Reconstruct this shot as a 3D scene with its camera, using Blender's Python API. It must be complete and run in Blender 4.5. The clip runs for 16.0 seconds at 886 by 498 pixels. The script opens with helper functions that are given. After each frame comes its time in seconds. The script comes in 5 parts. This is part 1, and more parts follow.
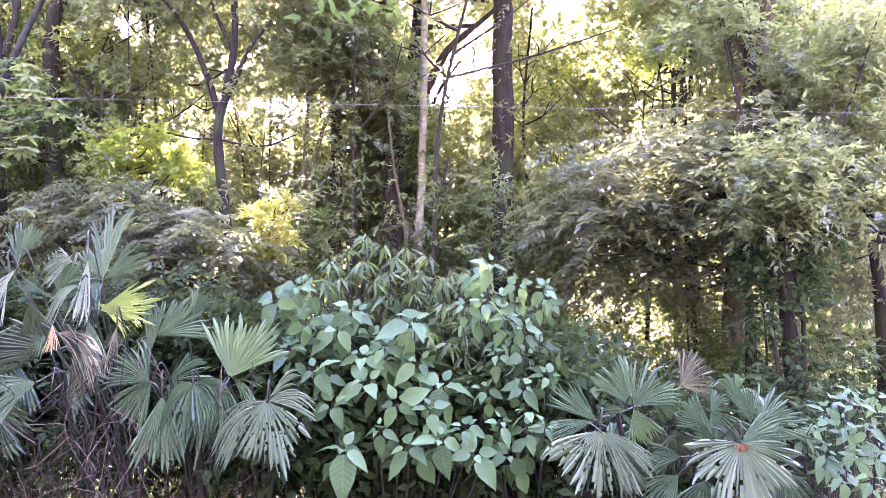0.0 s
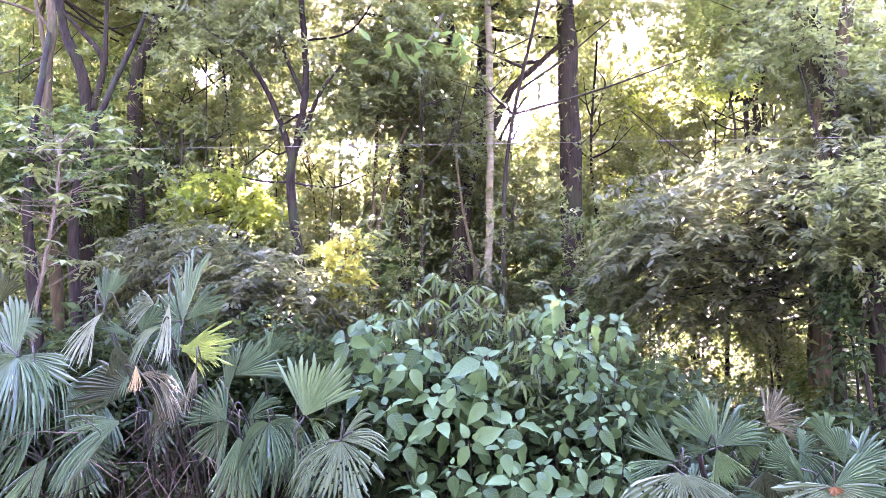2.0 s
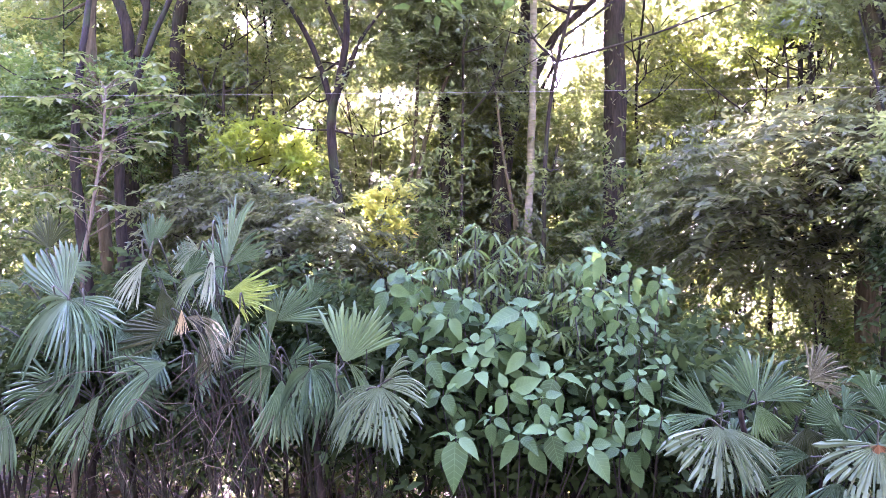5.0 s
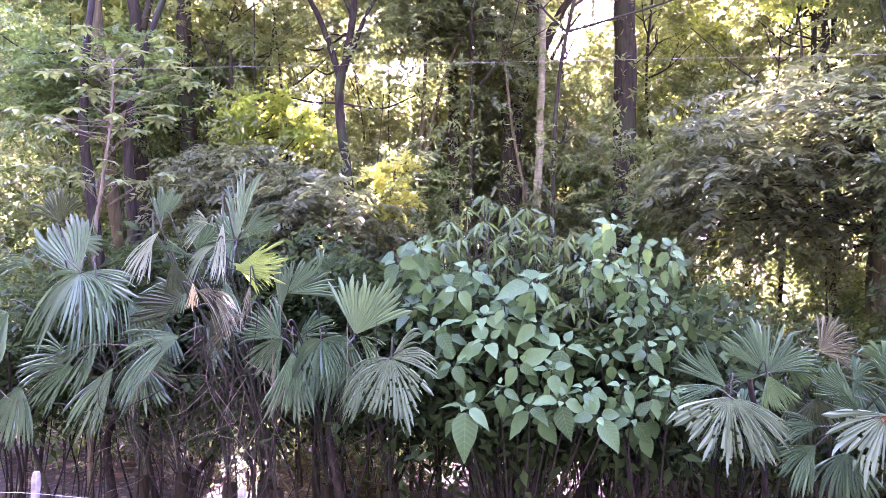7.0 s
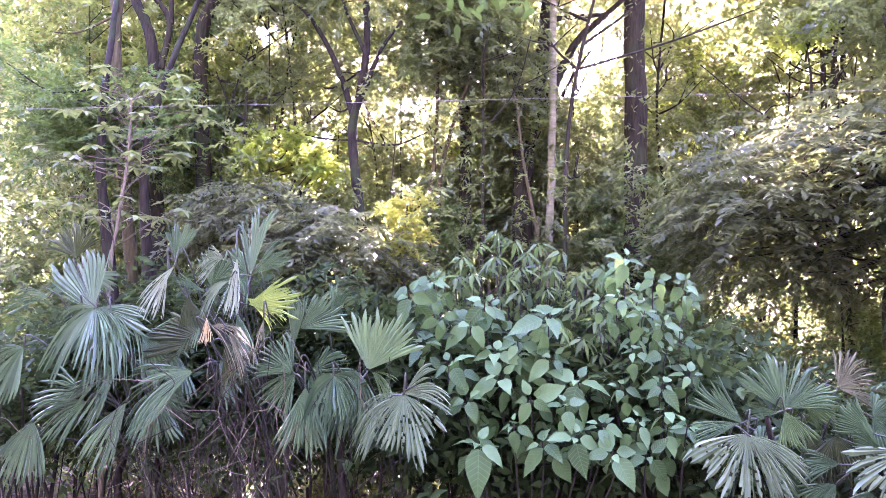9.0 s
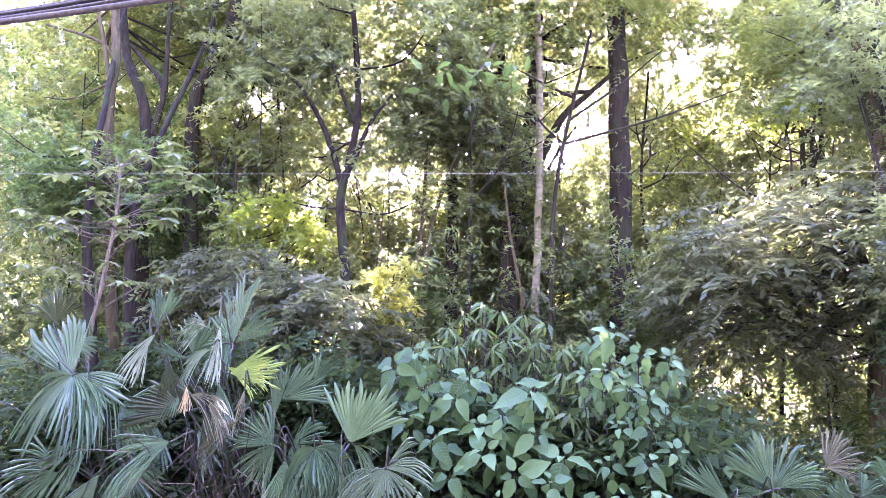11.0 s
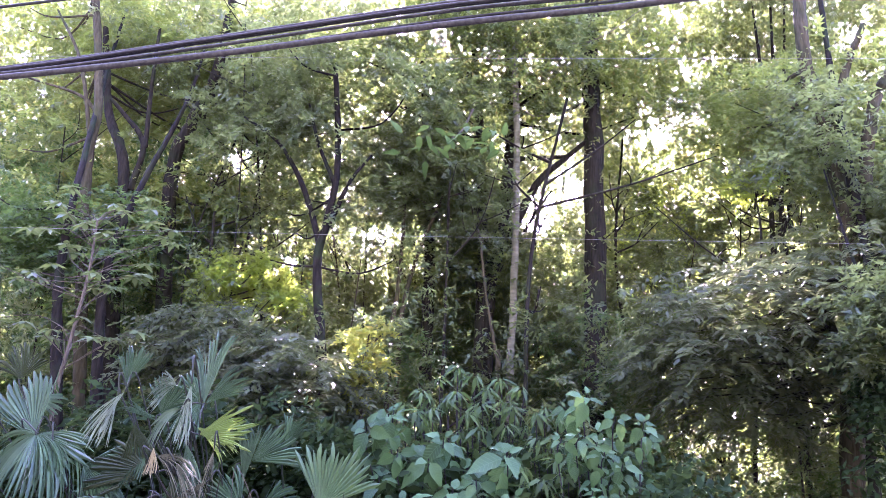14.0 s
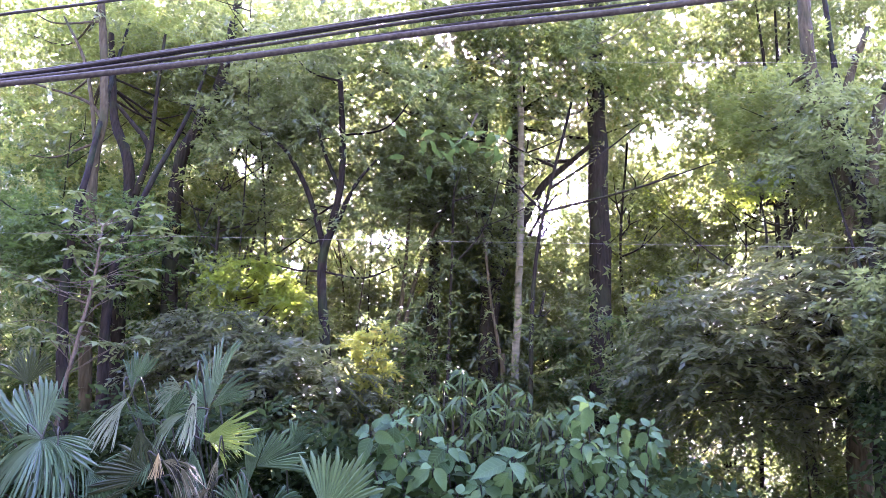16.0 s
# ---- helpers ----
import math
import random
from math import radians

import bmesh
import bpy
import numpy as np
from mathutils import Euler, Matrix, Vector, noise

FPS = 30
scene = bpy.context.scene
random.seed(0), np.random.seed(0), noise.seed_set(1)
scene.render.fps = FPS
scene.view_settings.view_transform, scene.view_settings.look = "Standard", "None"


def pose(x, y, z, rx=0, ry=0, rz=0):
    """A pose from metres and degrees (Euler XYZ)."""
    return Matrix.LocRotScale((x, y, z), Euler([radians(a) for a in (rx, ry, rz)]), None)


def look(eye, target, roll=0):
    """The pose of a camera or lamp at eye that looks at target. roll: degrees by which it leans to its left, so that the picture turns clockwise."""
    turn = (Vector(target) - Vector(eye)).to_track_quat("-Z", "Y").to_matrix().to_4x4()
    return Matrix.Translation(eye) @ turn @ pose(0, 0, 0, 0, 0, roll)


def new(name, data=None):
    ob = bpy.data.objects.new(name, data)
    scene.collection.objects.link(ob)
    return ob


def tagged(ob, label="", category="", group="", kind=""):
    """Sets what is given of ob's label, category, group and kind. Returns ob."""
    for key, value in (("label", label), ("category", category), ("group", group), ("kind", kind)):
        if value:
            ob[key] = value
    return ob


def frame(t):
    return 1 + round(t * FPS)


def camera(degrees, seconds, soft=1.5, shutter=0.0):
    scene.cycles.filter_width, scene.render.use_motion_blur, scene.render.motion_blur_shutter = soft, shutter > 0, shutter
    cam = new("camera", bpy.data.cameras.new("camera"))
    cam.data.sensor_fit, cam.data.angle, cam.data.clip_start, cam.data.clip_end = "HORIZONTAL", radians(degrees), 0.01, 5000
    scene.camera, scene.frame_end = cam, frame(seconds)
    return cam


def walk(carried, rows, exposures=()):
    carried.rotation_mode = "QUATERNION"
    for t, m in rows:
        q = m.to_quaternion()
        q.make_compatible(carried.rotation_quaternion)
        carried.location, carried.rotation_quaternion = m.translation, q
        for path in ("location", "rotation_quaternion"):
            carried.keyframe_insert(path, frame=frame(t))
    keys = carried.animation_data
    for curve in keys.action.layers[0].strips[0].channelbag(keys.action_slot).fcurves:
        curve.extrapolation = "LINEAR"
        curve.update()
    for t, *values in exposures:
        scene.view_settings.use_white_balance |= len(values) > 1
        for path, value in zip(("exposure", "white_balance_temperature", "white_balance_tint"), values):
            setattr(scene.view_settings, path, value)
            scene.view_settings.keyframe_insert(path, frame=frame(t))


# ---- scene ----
cam = camera(61.0, 16.0, soft=0.5)
PATH = [
    (0, (0.119, 0.962, 2.968), (0.126, 2.95, 3.185), 0.4),
    (0.5, (0.115, 0.979, 2.972), (0.075, 2.963, 3.217), 0.2),
    (1, (0.115, 0.971, 2.975), (0.027, 2.95, 3.25), 0.1),
    (1.5, (0.11, 0.971, 2.982), (-0.02, 2.945, 3.276), 0.0),
    (2, (0.106, 0.968, 2.985), (-0.068, 2.936, 3.295), -0.0),
    (2.5, (0.097, 0.977, 2.984), (-0.118, 2.94, 3.303), 0.0),
    (3, (0.093, 0.974, 2.986), (-0.155, 2.933, 3.302), 0.2),
    (3.5, (0.091, 0.978, 2.989), (-0.178, 2.937, 3.289), 0.5),
    (4, (0.086, 0.991, 2.981), (-0.19, 2.953, 3.247), 0.7),
    (4.5, (0.091, 0.985, 2.982), (-0.184, 2.954, 3.203), 1.0),
    (4.7, (0.087, 0.994, 2.988), (-0.186, 2.965, 3.19), 1.1),
    (7, (0.073, 0.998, 2.971), (-0.224, 2.972, 3.079), 0.9),
    (7.5, (0.067, 1.009, 2.961), (-0.235, 2.983, 3.079), 0.8),
    (8, (0.067, 1.009, 2.963), (-0.252, 2.979, 3.098), 0.7),
    (8.2, (0.065, 0.992, 2.953), (-0.261, 2.96, 3.099), 0.8),
    (10.3, (0.053, 0.976, 2.991), (-0.268, 2.925, 3.304), 1.1),
    (10.5, (0.066, 0.975, 2.987), (-0.247, 2.922, 3.318), 1.3),
    (11, (0.064, 0.976, 2.996), (-0.227, 2.918, 3.376), 1.7),
    (11.5, (0.06, 0.956, 3.01), (-0.208, 2.891, 3.44), 2.0),
    (12, (0.064, 0.934, 3.017), (-0.183, 2.862, 3.49), 2.1),
    (12.5, (0.059, 0.943, 3.014), (-0.17, 2.865, 3.52), 2.3),
    (13, (0.064, 0.935, 3.016), (-0.156, 2.854, 3.536), 2.4),
    (13.5, (0.063, 0.943, 3.015), (-0.157, 2.86, 3.542), 2.5),
    (14, (0.059, 0.932, 3.024), (-0.169, 2.847, 3.556), 2.4),
    (14.5, (0.06, 0.938, 3.025), (-0.181, 2.849, 3.563), 2.0),
    (15, (0.059, 0.94, 3.028), (-0.19, 2.849, 3.569), 1.9),
    (15.5, (0.061, 0.941, 3.022), (-0.188, 2.849, 3.567), 2.1),
    (16, (0.065, 0.933, 3.027), (-0.176, 2.842, 3.569), 2.4),
]
EXPOSURES = [(0, 6.25, 5550, 81), (2.5, 6.15, 5450, 74), (4.5, 5.95, 5400, 72), (7, 6.05, 5550, 82), (8, 6.05, 5550, 82), (10.5, 6.05, 5350, 75), (12.5, 5.55, 5250, 69), (16, 5.2, 5150, 65)]
walk(cam, [(t, look(eye, target, roll)) for t, eye, target, roll in PATH], EXPOSURES)

# ---- light: a bright sky and a sun that stands ahead, behind the trees ----
SUN_ELEVATION = radians(37)
world = bpy.data.worlds.new("sky")
scene.world = world
world.use_nodes = True
sky = world.node_tree.nodes.new("ShaderNodeTexSky")
sky.sky_type, sky.sun_disc = "NISHITA", False
sky.sun_elevation, sky.sun_rotation = SUN_ELEVATION, radians(-1)
sky.dust_density, sky.air_density, sky.ozone_density = 4.0, 0.8, 0.4
background = world.node_tree.nodes["Background"]
world.node_tree.links.new(sky.outputs[0], background.inputs[0])
background.inputs[1].default_value = 0.15
sun = new("sun", bpy.data.lights.new("sun", "SUN"))
sun.data.energy, sun.data.angle, sun.data.color = 5.0, radians(0.6), (1.0, 0.92, 0.78)
sun.matrix_world = look((0, 60, 60 * math.tan(SUN_ELEVATION)), (0, 0, 0))

rng = np.random.default_rng(7)


# ---- materials ----
def nodes_of(name):
    mat = bpy.data.materials.new(name)
    mat.use_nodes = True
    tree = mat.node_tree
    return mat, tree, tree.nodes, tree.links, tree.nodes["Principled BSDF"]


def noise_node(tree, scale, detail=4.0, stretch=None):
    coord = tree.nodes.new("ShaderNodeTexCoord")
    tex = tree.nodes.new("ShaderNodeTexNoise")
    tex.inputs["Scale"].default_value, tex.inputs["Detail"].default_value = scale, detail
    if stretch:
        mapping = tree.nodes.new("ShaderNodeMapping")
        mapping.inputs["Scale"].default_value = stretch
        tree.links.new(coord.outputs["Object"], mapping.inputs[0])
        tree.links.new(mapping.outputs[0], tex.inputs["Vector"])
    else:
        tree.links.new(coord.outputs["Object"], tex.inputs["Vector"])
    return tex


def ramp_node(tree, source, stops):
    ramp = tree.nodes.new("ShaderNodeValToRGB")
    while len(ramp.color_ramp.elements) < len(stops):
        ramp.color_ramp.elements.new(0.5)
    for el, (at, colour) in zip(ramp.color_ramp.elements, stops):
        el.position, el.color = at, (*colour, 1)
    tree.links.new(source, ramp.inputs[0])
    return ramp


def leaf_material(name, dark, mid, light, glow, through_light=0.4, rough=0.42, specular=0.5, old=None, veins=0.0):
    """Leaf: colour varies from leaf to leaf and over the blade, light shines through it."""
    mat, tree, nodes, links, bsdf = nodes_of(name)
    geo, info = nodes.new("ShaderNodeNewGeometry"), nodes.new("ShaderNodeObjectInfo")
    add = nodes.new("ShaderNodeMath")
    add.operation = "ADD"
    links.new(geo.outputs["Random Per Island"], add.inputs[0])
    links.new(info.outputs["Random"], add.inputs[1])
    frac = nodes.new("ShaderNodeMath")
    frac.operation = "FRACT"
    links.new(add.outputs[0], frac.inputs[0])
    stops = [(0.0, dark), (0.5, mid), (0.93, light)]
    if old:
        stops.append((0.97, old))
    colour = ramp_node(tree, frac.outputs[0], stops)
    blotch = noise_node(tree, 7.0)
    hue = nodes.new("ShaderNodeHueSaturation")
    links.new(colour.outputs[0], hue.inputs["Color"])
    value = nodes.new("ShaderNodeMapRange")
    value.inputs["To Min"].default_value, value.inputs["To Max"].default_value = 0.7, 1.3
    links.new(blotch.outputs[0], value.inputs[0])
    links.new(value.outputs[0], hue.inputs["Value"])
    links.new(hue.outputs[0], bsdf.inputs["Base Color"])
    bsdf.inputs["Roughness"].default_value = rough
    bsdf.inputs["Specular IOR Level"].default_value = specular
    fine = noise_node(tree, 60.0)
    bump = nodes.new("ShaderNodeBump")
    bump.inputs["Strength"].default_value, bump.inputs["Distance"].default_value = 0.12, 0.008
    height = fine.outputs[0]
    if veins:
        # side veins run slantwise from the midrib to the edge
        def maths(kind, a, b=None):
            node = nodes.new("ShaderNodeMath")
            node.operation = kind
            for slot, val in zip(node.inputs, (a, b)):
                if isinstance(val, (int, float)):
                    slot.default_value = val
                elif val is not None:
                    links.new(val, slot)
            return node.outputs[0]
        xyz = nodes.new("ShaderNodeSeparateXYZ")
        links.new(nodes.new("ShaderNodeTexCoord").outputs["Object"], xyz.inputs[0])
        aside = maths("ABSOLUTE", xyz.outputs[1])
        slant = maths("SUBTRACT", xyz.outputs[0], maths("MULTIPLY", aside, 0.75))
        wave = maths("ABSOLUTE", maths("SINE", maths("MULTIPLY", slant, math.pi / veins)))
        rib = maths("MINIMUM", wave, maths("MULTIPLY", aside, 90.0))
        height = maths("ADD", maths("MULTIPLY", rib, 1.5), fine.outputs[0])
        bump.inputs["Strength"].default_value, bump.inputs["Distance"].default_value = 0.22, 0.004
        vein_mix = nodes.new("ShaderNodeMix")
        vein_mix.data_type = "RGBA"
        links.new(maths("MINIMUM", maths("MULTIPLY", rib, 3.0), 1.0), vein_mix.inputs[0])
        vein_mix.inputs[6].default_value = (*[min(1, c * 1.15) for c in light], 1)
        links.new(hue.outputs[0], vein_mix.inputs[7])
        links.new(vein_mix.outputs[2], bsdf.inputs["Base Color"])
    links.new(height, bump.inputs["Height"])
    links.new(bump.outputs[0], bsdf.inputs["Normal"])
    trans = nodes.new("ShaderNodeBsdfTranslucent")
    tint = nodes.new("ShaderNodeHueSaturation")
    tint.inputs["Color"].default_value = (*glow, 1)
    links.new(value.outputs[0], tint.inputs["Value"])
    links.new(tint.outputs[0], trans.inputs["Color"])
    mix = nodes.new("ShaderNodeMixShader")
    mix.inputs[0].default_value = through_light
    links.new(bsdf.outputs[0], mix.inputs[1])
    links.new(trans.outputs[0], mix.inputs[2])
    links.new(mix.outputs[0], nodes["Material Output"].inputs[0])
    return mat


def bark_material(name, dark, light, moss=(0.05, 0.07, 0.03), scale=9.0, bands=False):
    mat, tree, nodes, links, bsdf = nodes_of(name)
    grain = noise_node(tree, scale, 6.0, (1, 1, 4.0) if bands else (3, 3, 0.5))
    colour = ramp_node(tree, grain.outputs[0], [(0.3, dark), (0.68, light)])
    patch = noise_node(tree, 2.2, 3.0)
    where = ramp_node(tree, patch.outputs[0], [(0.52, (0, 0, 0)), (0.68, (1, 1, 1))])
    mix = nodes.new("ShaderNodeMix")
    mix.data_type = "RGBA"
    links.new(where.outputs[0], mix.inputs[0])
    links.new(colour.outputs[0], mix.inputs[6])
    mix.inputs[7].default_value = (*moss, 1)
    links.new(mix.outputs[2], bsdf.inputs["Base Color"])
    bsdf.inputs["Roughness"].default_value, bsdf.inputs["Specular IOR Level"].default_value = 0.9, 0.2
    bump = nodes.new("ShaderNodeBump")
    bump.inputs["Strength"].default_value, bump.inputs["Distance"].default_value = 0.7, 0.03
    links.new(grain.outputs[0], bump.inputs["Height"])
    links.new(bump.outputs[0], bsdf.inputs["Normal"])
    return mat


def plain_material(name, dark, light, rough, scale=20.0, metallic=0.0, depth=0.003):
    mat, tree, nodes, links, bsdf = nodes_of(name)
    grain = noise_node(tree, scale, 6.0)
    colour = ramp_node(tree, grain.outputs[0], [(0.35, dark), (0.65, light)])
    links.new(colour.outputs[0], bsdf.inputs["Base Color"])
    bsdf.inputs["Roughness"].default_value, bsdf.inputs["Metallic"].default_value = rough, metallic
    bump = nodes.new("ShaderNodeBump")
    bump.inputs["Strength"].default_value, bump.inputs["Distance"].default_value = 0.6, depth
    links.new(grain.outputs[0], bump.inputs["Height"])
    links.new(bump.outputs[0], bsdf.inputs["Normal"])
    return mat


palm_leaf = leaf_material("palm_leaf", (0.026, 0.056, 0.027), (0.043, 0.083, 0.04), (0.068, 0.124, 0.058), (0.17, 0.3, 0.096), 0.18, 0.42, 0.28)
palm_leaf_fresh = leaf_material("palm_leaf_fresh", (0.0538, 0.1, 0.048), (0.0667, 0.122, 0.0552), (0.084, 0.148, 0.0624), (0.302, 0.44, 0.108), 0.28, 0.38, 0.3)
# Palm green brightened to yellow-green, standing in for sun through the frond.
palm_leaf_sun_painted = leaf_material("palm_leaf_sun_painted", (0.0966, 0.16, 0.042), (0.129, 0.2, 0.048), (0.161, 0.24, 0.06), (0.45, 0.58, 0.07), 0.32, 0.42, 0.4)
palm_leaf_torn = leaf_material("palm_leaf_torn", (0.128, 0.18, 0.12), (0.167, 0.22, 0.15), (0.216, 0.27, 0.192), (0.354, 0.44, 0.192), 0.25, 0.45, 0.3)
palm_leaf_olive = leaf_material("palm_leaf_olive", (0.022, 0.034, 0.014), (0.034, 0.049, 0.02), (0.048, 0.064, 0.028), (0.14, 0.18, 0.04), 0.2, 0.55, 0.2)
palm_leaf_wilted = leaf_material("palm_leaf_wilted", (0.323, 0.27, 0.12), (0.409, 0.36, 0.18), (0.495, 0.44, 0.24), (0.431, 0.36, 0.12), 0.25, 0.6, 0.3)
palm_leaf_pale = leaf_material("palm_leaf_pale", (0.056, 0.092, 0.05), (0.072, 0.114, 0.062), (0.092, 0.136, 0.076), (0.28, 0.38, 0.14), 0.2, 0.45, 0.25)
palm_leaf_dead = leaf_material("palm_leaf_dead", (0.058, 0.064, 0.038), (0.1, 0.108, 0.064), (0.17, 0.178, 0.11), (0.24, 0.24, 0.11), 0.2, 0.8, 0.12)
palm_leaf_rust = leaf_material("palm_leaf_rust", (0.28, 0.15, 0.06), (0.38, 0.22, 0.09), (0.46, 0.3, 0.14), (0.4, 0.22, 0.07), 0.2, 0.8, 0.2)
broad_leaf = leaf_material("broad_leaf", (0.015, 0.040, 0.014), (0.033, 0.076, 0.027), (0.06, 0.122, 0.044), (0.22, 0.36, 0.084), 0.22, 0.5, 0.14, veins=0.035)
narrow_leaf = leaf_material("narrow_leaf", (0.016, 0.034, 0.011), (0.032, 0.062, 0.02), (0.064, 0.112, 0.034), (0.28, 0.42, 0.07), 0.24, 0.45, 0.15)
tier_leaf = leaf_material("tier_leaf", (0.0538, 0.085, 0.0432), (0.0807, 0.12, 0.054), (0.119, 0.165, 0.066), (0.291, 0.36, 0.072), 0.24, 0.4, 0.25)
# Shade in the wood is put into this darker leaf tone.
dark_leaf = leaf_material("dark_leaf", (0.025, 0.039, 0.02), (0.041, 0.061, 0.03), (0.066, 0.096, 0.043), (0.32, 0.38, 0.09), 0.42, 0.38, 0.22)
# Leaf green darkened to stand in for shade under and behind the hedge.
shade_painted_leaf = leaf_material("shade_painted_leaf", (0.009, 0.02, 0.007), (0.016, 0.033, 0.011), (0.028, 0.052, 0.018), (0.12, 0.18, 0.04), 0.22, 0.65, 0.06)
feather_leaf = leaf_material("feather_leaf", (0.028, 0.04, 0.02), (0.043, 0.059, 0.029), (0.064, 0.085, 0.04), (0.31, 0.35, 0.11), 0.3, 0.36, 0.16)
# Vivid lime puts the glow of sunlit patches into the leaf colour.
sun_painted_lime_leaf = leaf_material("sun_painted_lime_leaf", (0.0646, 0.12, 0.024), (0.0966, 0.17, 0.03), (0.14, 0.21, 0.036), (0.517, 0.62, 0.048), 0.46, 0.42, 0.5)
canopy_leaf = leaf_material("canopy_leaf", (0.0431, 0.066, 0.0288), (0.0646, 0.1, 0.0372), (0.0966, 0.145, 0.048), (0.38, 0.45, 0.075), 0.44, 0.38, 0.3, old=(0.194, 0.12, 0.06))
# Lighter leaf tone with sunlight put into the colour, for the far wood.
sun_painted_leaf = leaf_material("sun_painted_leaf", (0.0538, 0.088, 0.0312), (0.0807, 0.125, 0.0372), (0.113, 0.165, 0.0456), (0.38, 0.46, 0.075), 0.46, 0.42, 0.3)
# Sunlight on the sapling is put into this yellow leaf colour.
sun_painted_yellow_leaf = leaf_material("sun_painted_yellow_leaf", (0.10, 0.135, 0.03), (0.155, 0.18, 0.045), (0.25, 0.26, 0.065), (0.66, 0.7, 0.1), 0.46, 0.5, 0.25, old=(0.38, 0.24, 0.06))
litter_leaf = leaf_material("litter_leaf", (0.0966, 0.06, 0.042), (0.183, 0.12, 0.084), (0.323, 0.23, 0.156), (0.215, 0.13, 0.06), 0.1, 0.8, 0.2, old=(0.129, 0.16, 0.06))
bark_dark = bark_material("bark_dark", (0.010, 0.009, 0.006), (0.034, 0.029, 0.019), (0.025, 0.032, 0.014))
# Near-black bark: backlight on trunks and hedge shade put into the colour.
bark_shade_painted = bark_material("bark_shade_painted", (0.008, 0.007, 0.0055), (0.026, 0.022, 0.017), (0.02, 0.03, 0.012))
bark_brown = bark_material("bark_brown", (0.032, 0.028, 0.013), (0.086, 0.075, 0.04), (0.042, 0.048, 0.02))
bark_pale = bark_material("bark_pale", (0.115, 0.112, 0.07), (0.23, 0.22, 0.145), (0.11, 0.12, 0.06), 5.0, True)
twig_grey = bark_material("twig_grey", (0.06, 0.052, 0.036), (0.16, 0.14, 0.10), (0.10, 0.09, 0.06), 25.0)
vine_brown = bark_material("vine_brown", (0.012, 0.009, 0.007), (0.04, 0.03, 0.022), (0.04, 0.03, 0.022), 25.0)
stalk_dark = plain_material("stalk_dark", (0.014, 0.013, 0.009), (0.034, 0.03, 0.02), 0.8, 30)
stalk_green = plain_material("stalk_green", (0.014, 0.02, 0.009), (0.03, 0.037, 0.018), 0.6, 30)
soil = plain_material("soil", (0.035, 0.027, 0.019), (0.09, 0.068, 0.045), 0.95, 6.0, 0.0, 0.03)
sky_block_dark = plain_material("sky_block_dark", (0.022, 0.028, 0.02), (0.04, 0.046, 0.034), 0.9, 3.0)
concrete = plain_material("concrete", (0.12, 0.118, 0.10), (0.25, 0.245, 0.21), 0.85, 14, 0.0, 0.004)
cable_black = plain_material("cable_black", (0.012, 0.012, 0.010), (0.028, 0.028, 0.024), 0.75, 40)
cable_grey = plain_material("cable_grey", (0.025, 0.025, 0.020), (0.055, 0.054, 0.044), 0.8, 40)
wire_dull = plain_material("wire_dull", (0.12, 0.12, 0.115), (0.24, 0.24, 0.23), 0.6, 60)
steel = plain_material("steel", (0.35, 0.35, 0.34), (0.6, 0.6, 0.58), 0.4, 60, 1.0)


# ---- mesh tools ----
def mesh_of(name, verts, tris, quads, material, smooth=True):
    verts = np.asarray(verts, dtype=np.float32).reshape(-1, 3)
    tris = np.asarray(tris, dtype=np.int32).reshape(-1, 3)
    quads = np.asarray(quads, dtype=np.int32).reshape(-1, 4)
    me = bpy.data.meshes.new(name)
    me.vertices.add(len(verts))
    me.vertices.foreach_set("co", verts.ravel())
    corners = np.concatenate([tris.ravel(), quads.ravel()])
    me.loops.add(len(corners))
    me.loops.foreach_set("vertex_index", corners)
    me.polygons.add(len(tris) + len(quads))
    starts = np.concatenate([np.arange(len(tris)) * 3, len(tris) * 3 + np.arange(len(quads)) * 4])
    me.polygons.foreach_set("loop_start", starts.astype(np.int32))
    me.polygons.foreach_set("use_smooth", np.full(len(starts), smooth))
    me.update(calc_edges=True)
    me.validate()
    me.materials.append(material)
    return me


def part(name, me, parent, label=""):
    ob = new(name, me)
    ob.parent = parent
    if label:
        ob["label"] = label
    return ob


def thing(name, at, label, category, group="", kind=""):
    ob = new(name)
    ob.empty_display_size = 0.1
    ob.location = at
    return tagged(ob, label, category, group, kind)


def unit(v):
    v = np.asarray(v, dtype=float)
    return v / np.maximum(np.linalg.norm(v, axis=-1, keepdims=True), 1e-9)


def smooth_path(points, steps):
    """Catmull-Rom through a few points."""
    p = np.asarray(points, dtype=float)
    p = np.vstack([2 * p[0] - p[1], p, 2 * p[-1] - p[-2]])
    out = []
    for i in range(1, len(p) - 2):
        t = np.linspace(0, 1, steps, endpoint=False)[:, None]
        a, b, c, d = p[i - 1], p[i], p[i + 1], p[i + 2]
        out.append(0.5 * (2 * b + (c - a) * t + (2 * a - 5 * b + 4 * c - d) * t ** 2 + (3 * b - a - 3 * c + d) * t ** 3))
    out.append(p[-2][None])
    return np.vstack(out)


